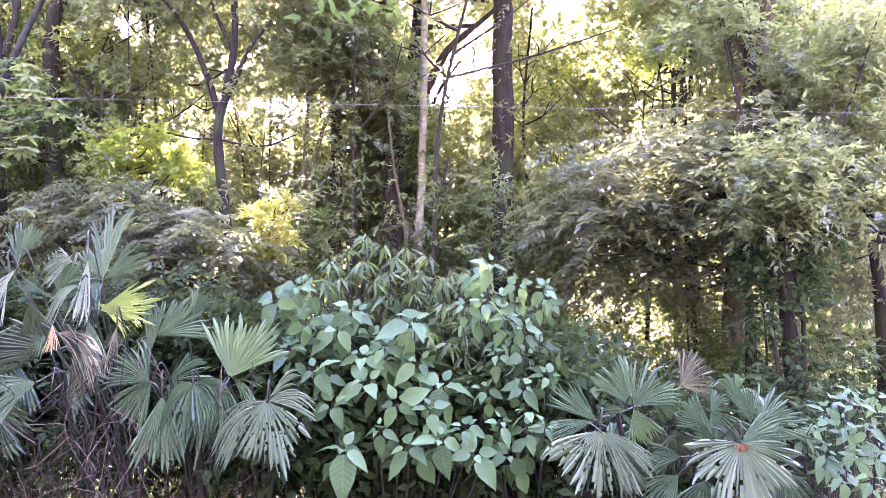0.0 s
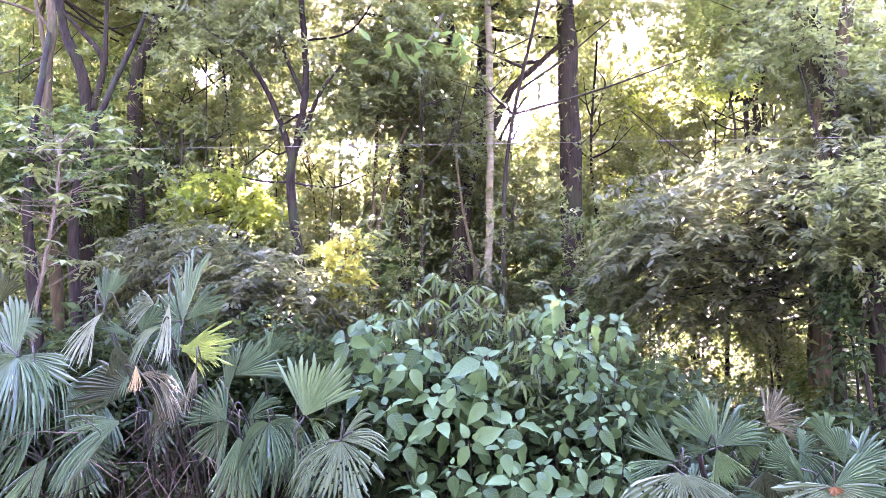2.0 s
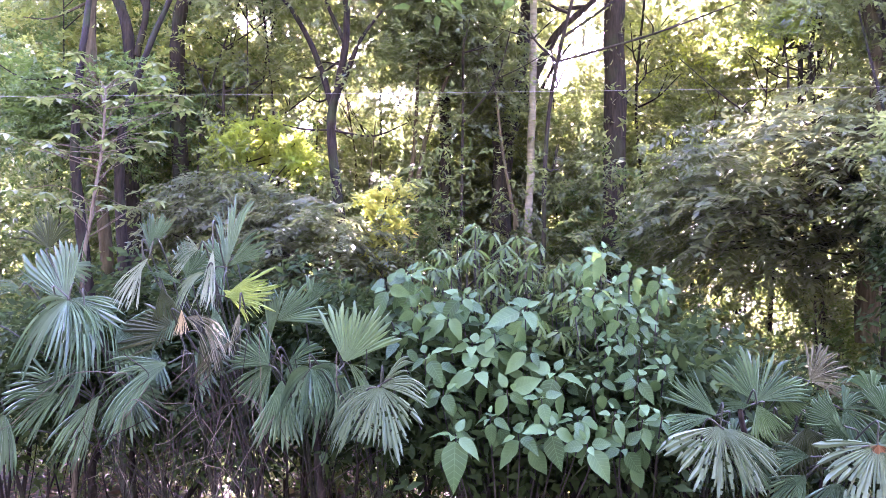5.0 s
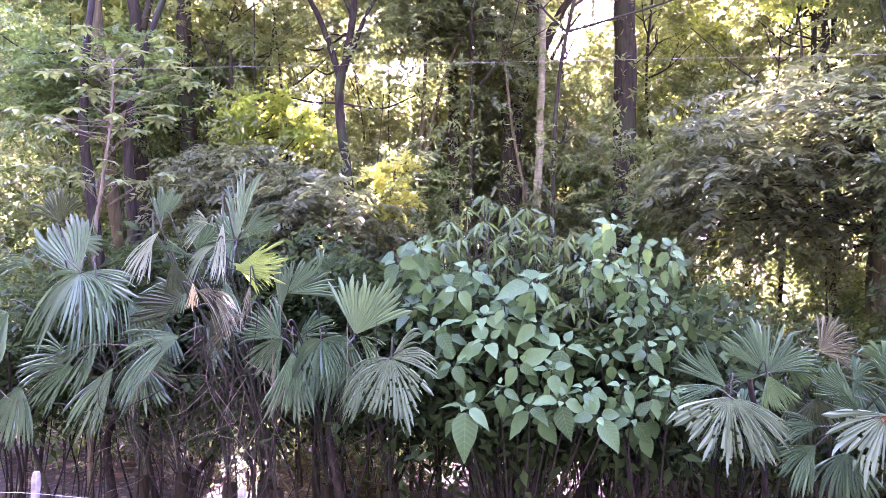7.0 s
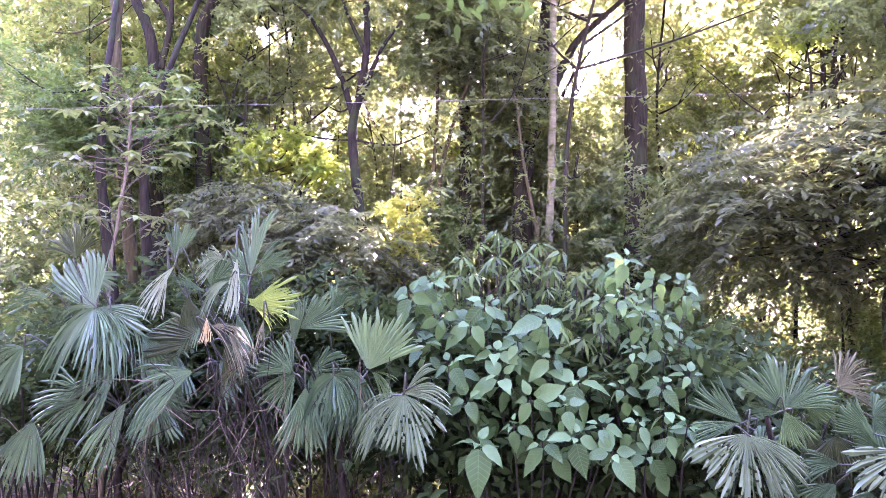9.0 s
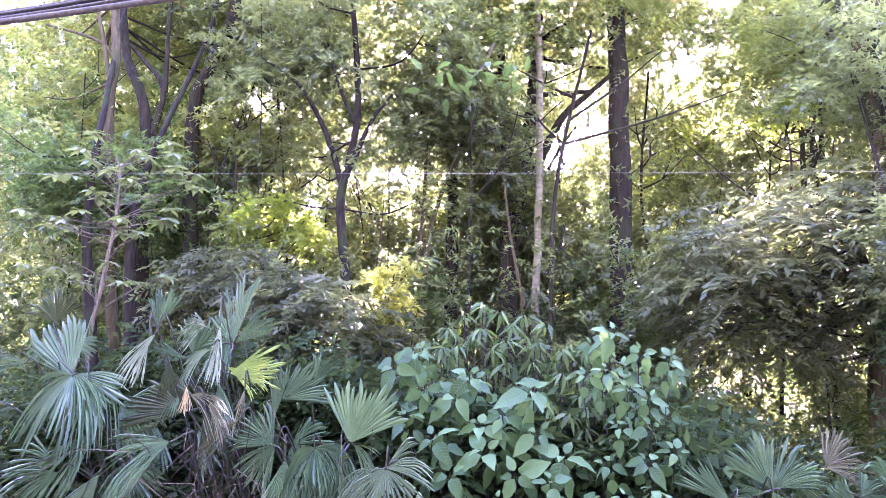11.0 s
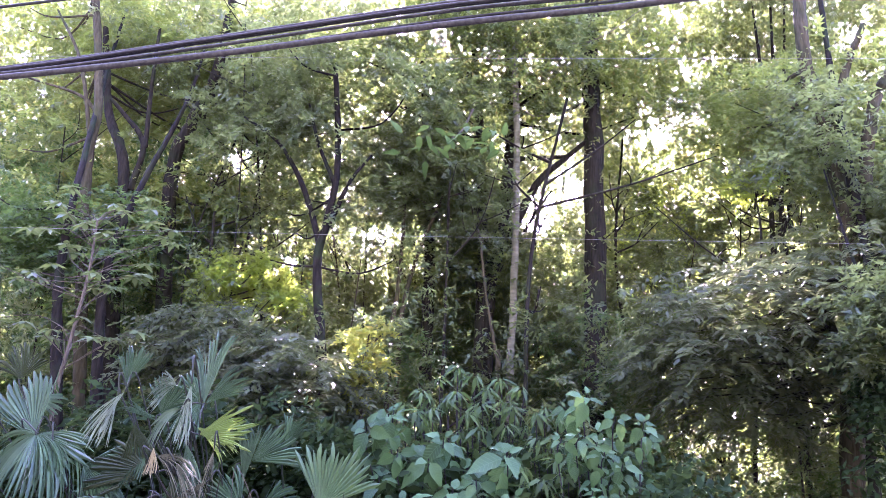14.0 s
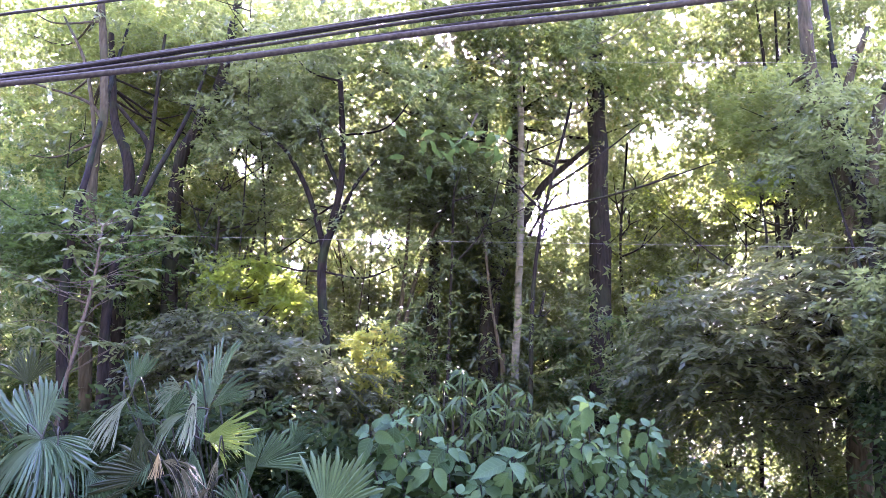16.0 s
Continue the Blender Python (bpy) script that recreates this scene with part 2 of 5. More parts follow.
def tube(path, r0, r1, sides=7, knobs=0.0):
    """Vertices and quads of a tapered tube."""
    path = np.asarray(path, dtype=float)
    n = len(path)
    ahead = unit(np.gradient(path, axis=0))
    ref = np.where(np.abs(ahead[:, 2:3]) > 0.9, np.array([[1.0, 0, 0]]), np.array([[0, 0, 1.0]]))
    a = unit(np.cross(ahead, ref))
    b = np.cross(ahead, a)
    ang = np.linspace(0, 2 * np.pi, sides, endpoint=False)
    r = np.linspace(r0, r1, n)[:, None] * (1 + knobs * rng.normal(size=(n, sides)))
    v = path[:, None] + r[..., None] * (np.cos(ang)[None, :, None] * a[:, None] + np.sin(ang)[None, :, None] * b[:, None])
    i, j = np.meshgrid(np.arange(n - 1), np.arange(sides), indexing="ij")
    k = (j + 1) % sides
    q = np.stack([i * sides + j, i * sides + k, (i + 1) * sides + k, (i + 1) * sides + j], -1).reshape(-1, 4)
    return v.reshape(-1, 3), q


def joined(pieces):
    """Joins (verts, faces) pairs into one."""
    vs, fs, k = [], [], 0
    for v, f in pieces:
        vs.append(v)
        fs.append(f + k)
        k += len(v)
    return np.vstack(vs), np.vstack(fs)


LEAF_SIMPLE = (np.array([(0, 0, 0), (0.42, 0.5, 0.10), (1, 0, -0.10), (0.42, -0.5, 0.10)]), np.array([(0, 2, 1), (0, 3, 2)]))
LEAF_TINY = (np.array([(0.05, 0.42, 0.05), (0.15, -0.5, 0.0), (1, 0, -0.1)]), np.array([(0, 1, 2)]))


def leaf_arrays(at, along, normal, length, width, shape=LEAF_SIMPLE):
    at, along = np.asarray(at), unit(along)
    across = unit(np.cross(normal, along))
    up = np.cross(along, across)
    length, width = np.broadcast_to(length, len(at)), np.broadcast_to(width, len(at))
    tv, tf = shape
    v = at[:, None] + tv[None, :, 0:1] * (length[:, None] * along)[:, None] + tv[None, :, 1:2] * (width[:, None] * across)[:, None] \
        + tv[None, :, 2:3] * (width[:, None] * up)[:, None]
    f = tf[None] + (np.arange(len(at)) * len(tv))[:, None, None]
    return v.reshape(-1, 3), f.reshape(-1, 3)


def sprays(at, along, size, leaves, leaf_len, leaf_wid, droop=0.3, shape=LEAF_SIMPLE, spread=0.9, flat=0.35, loose=1.0):
    """Twigs with leaves set alternately to both sides; all numbers per twig or alike."""
    at, along = np.asarray(at), unit(along)
    n = len(at)
    size = np.broadcast_to(size, n) * rng.uniform(0.7, 1.25, n)
    nrm = unit(np.array([0, 0, 1.0]) + flat * rng.normal(size=(n, 3)))
    across = unit(np.cross(nrm, along))
    t = (np.arange(leaves) + 0.6) / leaves
    side = np.where(np.arange(leaves) % 2 == 0, 1.0, -1.0)
    pos = at[:, None] + (size[:, None] * t[None])[..., None] * along[:, None]
    pos[..., 2] -= droop * size[:, None] * t[None] ** 2
    pos += 0.04 * loose * size[:, None, None] * rng.normal(size=pos.shape)
    way = (1.05 - spread * (1 - 0.5 * t))[None, :, None] * along[:, None] + (spread * side * (1.1 - 0.6 * t))[None, :, None] * across[:, None]
    way = way + 0.28 * loose * rng.normal(size=way.shape)
    way[..., 2] -= droop * 0.8
    nn = nrm[:, None] + 0.35 * loose * rng.normal(size=way.shape)
    m = n * leaves
    ll = leaf_len * rng.uniform(0.65, 1.25, m)
    return leaf_arrays(pos.reshape(m, 3), way.reshape(m, 3), nn.reshape(m, 3), ll, leaf_wid / leaf_len * ll, shape)


def in_ball(n, shell=0.0):
    v = unit(rng.normal(size=(n, 3)))
    return v * (shell + (1 - shell) * rng.uniform(0, 1, (n, 1)) ** 0.5)


def crown_arrays(balls, clump_r, clumps, per_clump, spray, leaves, leaf_len, leaf_wid, droop=0.25, shape=LEAF_TINY, flatten=0.55, holes=()):
    """Leaves of a crown: clumps of twigs spread in a few ellipsoids; holes are balls that stay open."""
    centres = []
    for (cx, cy, cz, rx, ry, rz), share in balls:
        k = max(1, int(clumps * share * 1.1))
        centres.append(np.array([cx, cy, cz]) + np.clip(rng.normal(size=(k, 3)) * 0.62, -1.5, 1.5) * np.array([rx, ry, rz]))
    centres = np.vstack(centres)
    off = in_ball(len(centres) * per_clump)
    base = np.repeat(centres, per_clump, 0) + off * clump_r * np.array([1, 1, flatten])
    way = off + np.array([0, 0, 0.15]) + 0.5 * rng.normal(size=off.shape) * np.array([1, 1, 0.5])
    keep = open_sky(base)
    v, f = sprays(base[keep], way[keep], spray, leaves * 2, leaf_len * 0.74, leaf_wid * 0.78, droop, shape)
    return centres, v, f


# Foliage gaps fitted to the camera's sight lines: x, z, radius at y = 15.
SKY_SIGHT_GAPS = [
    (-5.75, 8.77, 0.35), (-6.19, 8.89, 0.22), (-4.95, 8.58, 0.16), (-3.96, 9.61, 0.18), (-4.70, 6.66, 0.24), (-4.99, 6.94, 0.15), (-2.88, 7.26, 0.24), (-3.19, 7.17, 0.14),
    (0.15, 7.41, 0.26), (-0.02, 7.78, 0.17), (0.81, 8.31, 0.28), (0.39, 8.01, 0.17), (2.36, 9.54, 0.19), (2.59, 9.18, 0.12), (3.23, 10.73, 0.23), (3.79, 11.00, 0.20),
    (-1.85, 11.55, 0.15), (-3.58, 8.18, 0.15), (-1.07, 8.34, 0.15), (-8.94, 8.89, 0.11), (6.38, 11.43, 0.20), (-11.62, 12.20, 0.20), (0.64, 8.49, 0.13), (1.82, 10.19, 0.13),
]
SUNNY_SIGHT_GAPS = [
    (-5.29, 6.11, 0.48), (-5.82, 5.80, 0.33), (-10.63, 11.74, 0.39), (-7.69, 10.71, 0.49), (-10.57, 7.97, 0.54), (-6.99, 8.36, 0.39), (4.48, 8.14, 0.49), (3.36, 8.84, 0.54),
    (2.75, 8.25, 0.37), (1.65, 6.44, 0.28), (0.64, 6.42, 0.20), (1.42, 5.14, 0.28), (0.18, 4.90, 0.22), (-4.49, 3.92, 0.28), (3.45, 3.40, 0.39), (2.79, 3.76, 0.30),
    (4.75, 4.22, 0.37), (5.21, 5.24, 0.37), (4.01, 3.23, 0.39), (5.91, 6.50, 0.39), (-9.90, 5.88, 0.20), (-9.03, 5.80, 0.15), (-1.85, 4.01, 0.15), (-4.11, 4.57, 0.15),
]


def outside_sight_gaps(p, gaps, ragged):
    """Which points stand outside gaps that widen along the camera's sight lines, with ragged edges."""
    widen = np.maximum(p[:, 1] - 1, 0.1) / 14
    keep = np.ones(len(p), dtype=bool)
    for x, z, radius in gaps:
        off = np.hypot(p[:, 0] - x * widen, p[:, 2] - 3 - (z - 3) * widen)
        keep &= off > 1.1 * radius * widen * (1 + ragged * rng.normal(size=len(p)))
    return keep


# Gaps in the canopy through which the sun comes down to a place: the place and the gap's radius.
SUN_GAPS = [
    (3.21, 10.80, 5.36, 0.7), (2.40, 10.70, 5.20, 0.45), (4.05, 10.60, 5.63, 0.5), (-1.98, 10.10, 4.18, 0.6), (3.50, 12.40, 7.34, 0.45), (-4.37, 11.40, 5.45, 0.5), (-3.61, 11.40, 5.24, 0.35), (-6.55, 17.00, 6.89, 0.9), (-2.69, 7.70, 3.24, 0.3),
    (4.55, 14.00, 3.84, 0.7), (5.05, 18.00, 9.34, 1.5), (2.54, 17.00, 7.44, 0.8), (-5.40, 16.00, 6.31, 0.8), (-4.16, 11.00, 0.19, 0.9), (-2.02, 11.00, 0.38, 0.8), (3.85, 14.00, 3.44, 0.6),
    (1.30, 16.00, 6.30, 0.9), (3.40, 13.20, 3.20, 0.6), (5.30, 13.20, 3.40, 0.6), (-1.80, 13.00, 0.10, 0.9), (-5.00, 13.00, 0.10, 0.8), (0.60, 13.00, 0.10, 0.7),
    (5.12, 10.80, 4.24, 0.7), (4.64, 11.50, 3.21, 0.6), (6.08, 12.00, 2.90, 0.6), (2.36, 12.00, 3.20, 0.5),
]
SUNWARD = np.array([0.0, math.cos(SUN_ELEVATION), math.sin(SUN_ELEVATION)])


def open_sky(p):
    keep = outside_sight_gaps(p, SKY_SIGHT_GAPS, 0.4)
    for x, y, z, radius in SUN_GAPS:
        d = p - np.array([x, y, z])
        along = d @ SUNWARD
        off = np.linalg.norm(d - along[:, None] * SUNWARD, axis=1)
        keep &= ~((along > radius + 0.5) & (off < radius * (0.6 + 0.5 * rng.random(len(p)))) & (rng.random(len(p)) < 0.93))
    return keep


def tree(name, label, group, trunk, r0, r1, bark, balls, leaf, clump_r=0.6, clumps=30, per_clump=18, spray=0.4, leaves=9,
         leaf_len=0.135, leaf_wid=0.065, droop=0.25, limbs=8, forks=(), knobs=0.06, shape=LEAF_TINY, category="tree"):
    """A tree: bent tapered trunk, forks, limbs to its clumps, and a crown of leafy twigs."""
    path = smooth_path(trunk, 8)
    wave = np.cumsum(rng.normal(0, 0.06 * r0, (len(path), 3)), axis=0)
    path[1:] += (wave - np.linspace(0, 1, len(path))[:, None] * wave[-1])[1:] * np.array([1, 1, 0])
    base = path[0].copy()
    ob = thing(name, base, label, category, group)
    v, q = tube(path - base, r0, r1, 10, knobs)
    part("trunk", mesh_of("trunk", v, [], q, bark), ob)
    for fork in forks:
        *pts, ra, rb = fork
        v, q = tube(smooth_path(pts, 7) - base, ra, rb, 8, knobs)
        part("fork", mesh_of("fork", v, [], q, bark), ob)
    if balls:
        centres, v, f = crown_arrays(balls, clump_r, clumps, per_clump, spray, leaves, leaf_len, leaf_wid, droop, shape)
        part("crown", mesh_of("crown", v - base, f, [], leaf), ob)
        ends = centres[rng.permutation(len(centres))[:limbs]]
        for c in ends:
            below = path[path[:, 2] < max(c[2] - 0.2, path[2, 2])]
            near = below[np.argmin(np.linalg.norm(below - c, axis=1))]
            mid = (near + c) / 2 + np.array([0, 0, -0.12]) * np.linalg.norm(c - near) + 0.1 * rng.normal(size=3)
            v, q = tube(smooth_path([near, mid, c], 5) - base, max(r1 * 0.45, 0.018), 0.008, 6)
            part("limb", mesh_of("limb", v, [], q, bark), ob)
    return ob


# ---- ground ----
def ground_sheet():
    n = 120
    xs = np.concatenate([np.linspace(-400, -22, 12), np.linspace(-20, 20, n), np.linspace(22, 400, 12)])
    ys = np.concatenate([np.linspace(-400, -12, 10), np.linspace(-10, 40, n), np.linspace(44, 600, 14)])
    gx, gy = np.meshgrid(xs, ys, indexing="ij")
    # a bank carries the road verge, 1.4 m above the woodland floor
    z = 1.4 * np.clip((5.6 - gy) / 3.4, 0, 1) ** 1.3
    z += 0.05 * np.sin(gx * 1.7 + 0.6 * gy) * np.cos(gy * 1.3) * (np.abs(gx) < 20) * (gy > 6.5)
    z += np.clip(gy - 30, 0, 200) * 0.04
    v = np.stack([gx, gy, z], -1).reshape(-1, 3)
    i, j = np.meshgrid(np.arange(len(xs) - 1), np.arange(len(ys) - 1), indexing="ij")
    w = len(ys)
    q = np.stack([i * w + j, (i + 1) * w + j, (i + 1) * w + j + 1, i * w + j + 1], -1).reshape(-1, 4)
    ob = new("ground", mesh_of("ground", v, [], q, soil))
    tagged(ob, "brown woodland floor of bare soil under the trees", "ground", kind="structure")


ground_sheet()


def sky_block_wall(name, at, size, label):
    """A plain wall out of view, added to keep low skylight off the hedge."""
    bm = bmesh.new()
    bmesh.ops.create_cube(bm, size=1.0, matrix=Matrix.Translation(at) @ Matrix.Diagonal((*size, 1)))
    me = bpy.data.meshes.new(name)
    bm.to_mesh(me)
    bm.free()
    me.materials.append(sky_block_dark)
    tagged(new(name, me), label, "wall", kind="structure")


sky_block_wall("sky_block_south", (0, -6, 14.5), (90, 0.3, 27), "unseen plain dark wall added to block skylight from behind the camera")
sky_block_wall("sky_block_west", (-26, 0.6, 8), (0.3, 12.8, 14), "unseen plain dark wall added to block skylight along the road")
sky_block_wall("sky_block_east", (26, 0.6, 8), (0.3, 12.8, 14), "unseen plain dark wall added to block skylight along the road")


def leaf_litter():
    n = 9000
    p = np.stack([rng.uniform(-9, 9, n), rng.uniform(6.2, 18, n), rng.uniform(0.04, 0.09, n)], -1)
    v, f = leaf_arrays(p, rng.normal(size=(n, 3)) * (1, 1, 0.15), np.array([0, 0, 1.0]) + 0.35 * rng.normal(size=(n, 3)), rng.uniform(0.07, 0.2, n), rng.uniform(0.03, 0.09, n))
    tagged(new("leaf_litter", mesh_of("leaf_litter", v, f, [], litter_leaf)), "dry brown fallen leaves scattered on the woodland floor", "leaf litter", kind="stuff")


leaf_litter()


# ---- woods behind: tall trees, in the order of their trunks ----
T_GROUP = "tall trees of the wood"
tree("tree", "tall straight tree with thick dark bark rising out of the shrubs", T_GROUP,
     [(1.07, 13.00, 0.13), (1.07, 13.00, 4.19), (1.12, 13.00, 7.82), (1.15, 13.00, 11.80), (1.22, 13.00, 16.51)], 0.21, 0.13, bark_dark,
     [((1.87, 13.50, 11.16, 1.6, 1.4, 0.9), 0.4), ((1.06, 13.00, 13.80, 2.2, 2.2, 1.6), 0.6)], dark_leaf, clumps=56, leaf_len=0.12)
tree("tree", "slender tree with smooth pale bark behind the shrubs", T_GROUP,
     [(-0.19, 12.20, 0.17), (-0.21, 12.20, 4.23), (-0.18, 12.20, 5.14), (-0.15, 12.20, 7.71), (-0.23, 12.20, 10.18), (-0.20, 12.20, 13.17)], 0.066, 0.045, bark_pale,
     [((-0.09, 12.40, 9.54, 1.3, 1.2, 0.9), 0.6), ((-0.40, 12.20, 12.46, 1.6, 1.6, 1.1), 0.4)], dark_leaf, clumps=48)
tree("tree", "dark upright tree behind the pale trunk", T_GROUP,
     [(-0.75, 12.90, 2.41), (-0.72, 12.90, 4.90), (-0.72, 12.90, 6.60), (-0.78, 12.90, 8.12), (-0.95, 12.90, 10.08)], 0.119, 0.068, bark_dark,
     [((-1.53, 12.40, 9.48, 1.49, 1.33, 1.00), 0.7), ((-0.85, 13.30, 6.12, 0.66, 0.66, 0.58), 0.3)], canopy_leaf, clumps=60, clump_r=0.55,
     forks=[[(-0.72, 12.90, 6.79), (-0.99, 12.90, 7.35), (-1.29, 12.90, 7.66), 0.043, 0.017]])
tree("tree", "dark leaning tree with a forked trunk", T_GROUP,
     [(-0.67, 13.00, 2.49), (-0.65, 13.00, 5.29), (-0.51, 13.00, 6.43), (-0.33, 13.00, 7.53), (-0.27, 13.00, 8.89), (-0.36, 13.00, 10.69)], 0.162, 0.085, bark_dark,
     [((0.59, 13.00, 9.64, 1.46, 1.30, 0.89), 0.7), ((-0.94, 13.00, 11.67, 1.46, 1.30, 0.97), 0.3)], canopy_leaf, clumps=60,
     forks=[[(-0.32, 13.00, 6.43), (-0.04, 13.00, 7.12), (0.24, 13.00, 7.63), (0.63, 13.00, 7.98), (1.15, 13.00, 8.44), 0.085, 0.034],
            [(-0.24, 13.00, 7.99), (0.20, 13.00, 8.00), (0.67, 13.00, 8.03), 0.051, 0.034],
            [(-0.14, 13.30, 6.52), (0.15, 13.30, 7.12), (0.44, 13.30, 7.53), 0.034, 0.017]])
tree("sapling", "thin bent bare stem leaning among the trunks", "saplings of the understorey",
     [(-0.29, 11.80, 0.39), (-0.38, 11.80, 4.31), (-0.36, 11.80, 4.29), (-0.58, 11.80, 5.40), (-0.68, 11.80, 6.27)], 0.035, 0.018, bark_brown,
     [((-0.77, 11.80, 7.09, 0.4, 0.4, 0.5), 1)], dark_leaf, clumps=8, limbs=3, category="sapling")
for dx, lean in ((0, 0.0), (0.14, 0.16)):
    x, y, z = -1.99, 12.00, 4.40
    tree("sapling", "thin light brown stem of a young tree", "saplings of the understorey",
         [(x + dx, y, 0), (x + dx, y, z), (x + dx + 0.05, y, z + 0.9), (x + dx + 0.1 + lean, y, z + 1.75), (x + dx + 0.1 + lean * 3, y, z + 2.6)], 0.04, 0.025, bark_brown,
         [((x + 0.2 + lean * 3, y + 0.2, z + 2.9, 0.7, 0.7, 1.1), 1)], dark_leaf, clumps=22, clump_r=0.5, limbs=5, category="sapling")
tree("tree", "dark many-branched tree with spreading thin boughs", T_GROUP,
     [(-2.59, 11.10, 2.36), (-2.78, 11.10, 4.43), (-2.94, 11.10, 5.56), (-2.84, 11.10, 6.23), (-2.77, 11.10, 7.11), (-2.94, 11.10, 8.80)], 0.08, 0.04, bark_shade_painted,
     [((-3.27, 11.50, 7.00, 1.26, 0.95, 1.03), 0.6), ((-2.56, 11.10, 8.50, 1.11, 1.03, 0.95), 0.4)], dark_leaf, clumps=40, clump_r=0.5,
     forks=[[(-2.83, 11.10, 6.15), (-2.58, 11.10, 6.84), (-2.27, 11.10, 7.28), 0.043, 0.017], [(-2.94, 11.10, 5.89), (-3.26, 11.10, 6.76), (-3.72, 11.10, 7.49), (-4.30, 11.10, 7.92), 0.051, 0.017],
            [(-2.80, 11.10, 6.84), (-3.10, 11.10, 7.48), (-3.29, 11.10, 8.13), 0.034, 0.017]])
tree("tree", "dense dark tree with small leaves", T_GROUP,
     [(-1.53, 13.00, 2.29), (-1.58, 13.00, 4.72), (-1.60, 13.00, 6.63), (-1.79, 13.00, 8.93), (-1.98, 13.00, 11.23)], 0.12, 0.06, bark_dark,
     [((-1.87, 13.00, 7.24, 0.85, 0.8, 1.4), 0.5), ((-2.35, 12.50, 9.67, 1.8, 1.4, 1.1), 0.5)], dark_leaf, clumps=62, clump_r=0.55)
tree("tree", "tree with a low spreading dark bough of dense foliage", T_GROUP,
     [(-4.39, 12.50, 2.21), (-4.62, 12.50, 5.15), (-4.47, 12.50, 7.38), (-4.10, 12.50, 8.74), (-3.84, 12.50, 10.51)], 0.03, 0.02, bark_dark,
     [((-3.81, 12.00, 8.34, 1.25, 1.0, 0.5), 0.65), ((-5.15, 12.50, 9.99, 1.6, 1.2, 0.8), 0.35)], dark_leaf, clumps=58, clump_r=0.45)
tree("tree", "reddish-brown branching tree with sunlit leaves", T_GROUP,
     [(-5.99, 11.00, 2.51), (-6.44, 11.00, 5.52), (-6.64, 11.00, 7.21), (-6.65, 11.00, 8.07), (-6.92, 11.00, 9.48), (-7.38, 11.00, 11.45)], 0.096, 0.048, bark_brown,
     [((-7.80, 12.60, 9.76, 1.52, 1.22, 1.22), 0.5), ((-7.88, 12.50, 7.01, 1.22, 1.06, 0.99), 0.5)], canopy_leaf, clumps=80,
     forks=[[(-6.63, 11.00, 7.92), (-6.99, 11.00, 8.27), (-7.92, 11.00, 8.59), 0.032, 0.016], [(-6.65, 11.00, 7.40), (-7.09, 11.00, 8.87), (-7.65, 11.00, 9.82), 0.040, 0.016]])
tree("tree", "forking tree with several curved boughs", T_GROUP,
     [(-5.80, 11.50, 2.36), (-6.21, 11.50, 5.46), (-6.40, 11.50, 7.32), (-6.79, 11.50, 8.21), (-7.10, 11.50, 9.79)], 0.120, 0.048, bark_dark,
     [((-6.46, 13.00, 9.62, 1.33, 1.18, 1.04), 0.6), ((-6.39, 12.80, 6.46, 1.18, 0.89, 0.74), 0.4)], canopy_leaf, clumps=75,
     forks=[[(-6.20, 11.50, 6.88), (-6.10, 11.50, 7.65), (-6.54, 11.50, 8.21), (-6.96, 11.50, 8.63), 0.056, 0.024], [(-6.06, 11.50, 7.60), (-6.11, 11.50, 8.60), (-6.13, 11.50, 9.76), 0.040, 0.024]])
tree("tree", "stout leaning tree with a bent bough and backlit leaves", T_GROUP,
     [(-5.29, 11.90, 2.36), (-5.64, 11.90, 5.56), (-5.75, 11.90, 7.37), (-5.52, 11.90, 8.27), (-5.26, 11.90, 9.00), (-5.10, 11.90, 10.63)], 0.136, 0.072, bark_dark,
     [((-5.62, 13.20, 9.61, 1.30, 1.08, 0.86), 0.5), ((-5.16, 12.90, 6.83, 1.01, 0.86, 0.65), 0.5)], canopy_leaf, clumps=70)
tree("tree", "pair-trunked tree with a rough grey trunk", T_GROUP,
     [(4.09, 11.20, 2.75), (4.31, 11.20, 5.01), (4.35, 11.20, 6.41), (4.19, 11.20, 7.66), (4.01, 11.20, 9.00), (3.99, 11.20, 10.54)], 0.145, 0.085, bark_brown,
     [((3.89, 12.40, 8.55, 1.20, 1.12, 0.80), 0.5), ((4.79, 12.60, 7.65, 0.96, 0.96, 0.96), 0.5)], canopy_leaf, clumps=40,
     forks=[[(4.24, 11.20, 7.40), (4.49, 11.20, 8.44), (4.86, 11.20, 9.34), 0.076, 0.043], [(4.64, 11.40, 6.31), (4.81, 11.40, 7.48), (5.09, 11.40, 8.44), (5.75, 11.40, 9.24), 0.111, 0.060]])
for u in (0.0, 0.18, 0.32):
    x, y, z = 4.25, 14.00, 7.13
    tree("tree", "slim straight young trunk among sunlit leaves", T_GROUP, [(x + u, y, 0.2), (x + u, y, z), (x + u + 0.05, y, z + 2), (x + u * 1.6, y, z + 4), (x + u * 2.6, y + 0.3, z + 6.5)], 0.055, 0.012, bark_dark,
         [((x + u - 0.6, y, z + 1.5, 1.1, 0.8, 0.8), 1)], canopy_leaf, clumps=12, clump_r=0.5, leaf_len=0.16, leaf_wid=0.08, limbs=5)
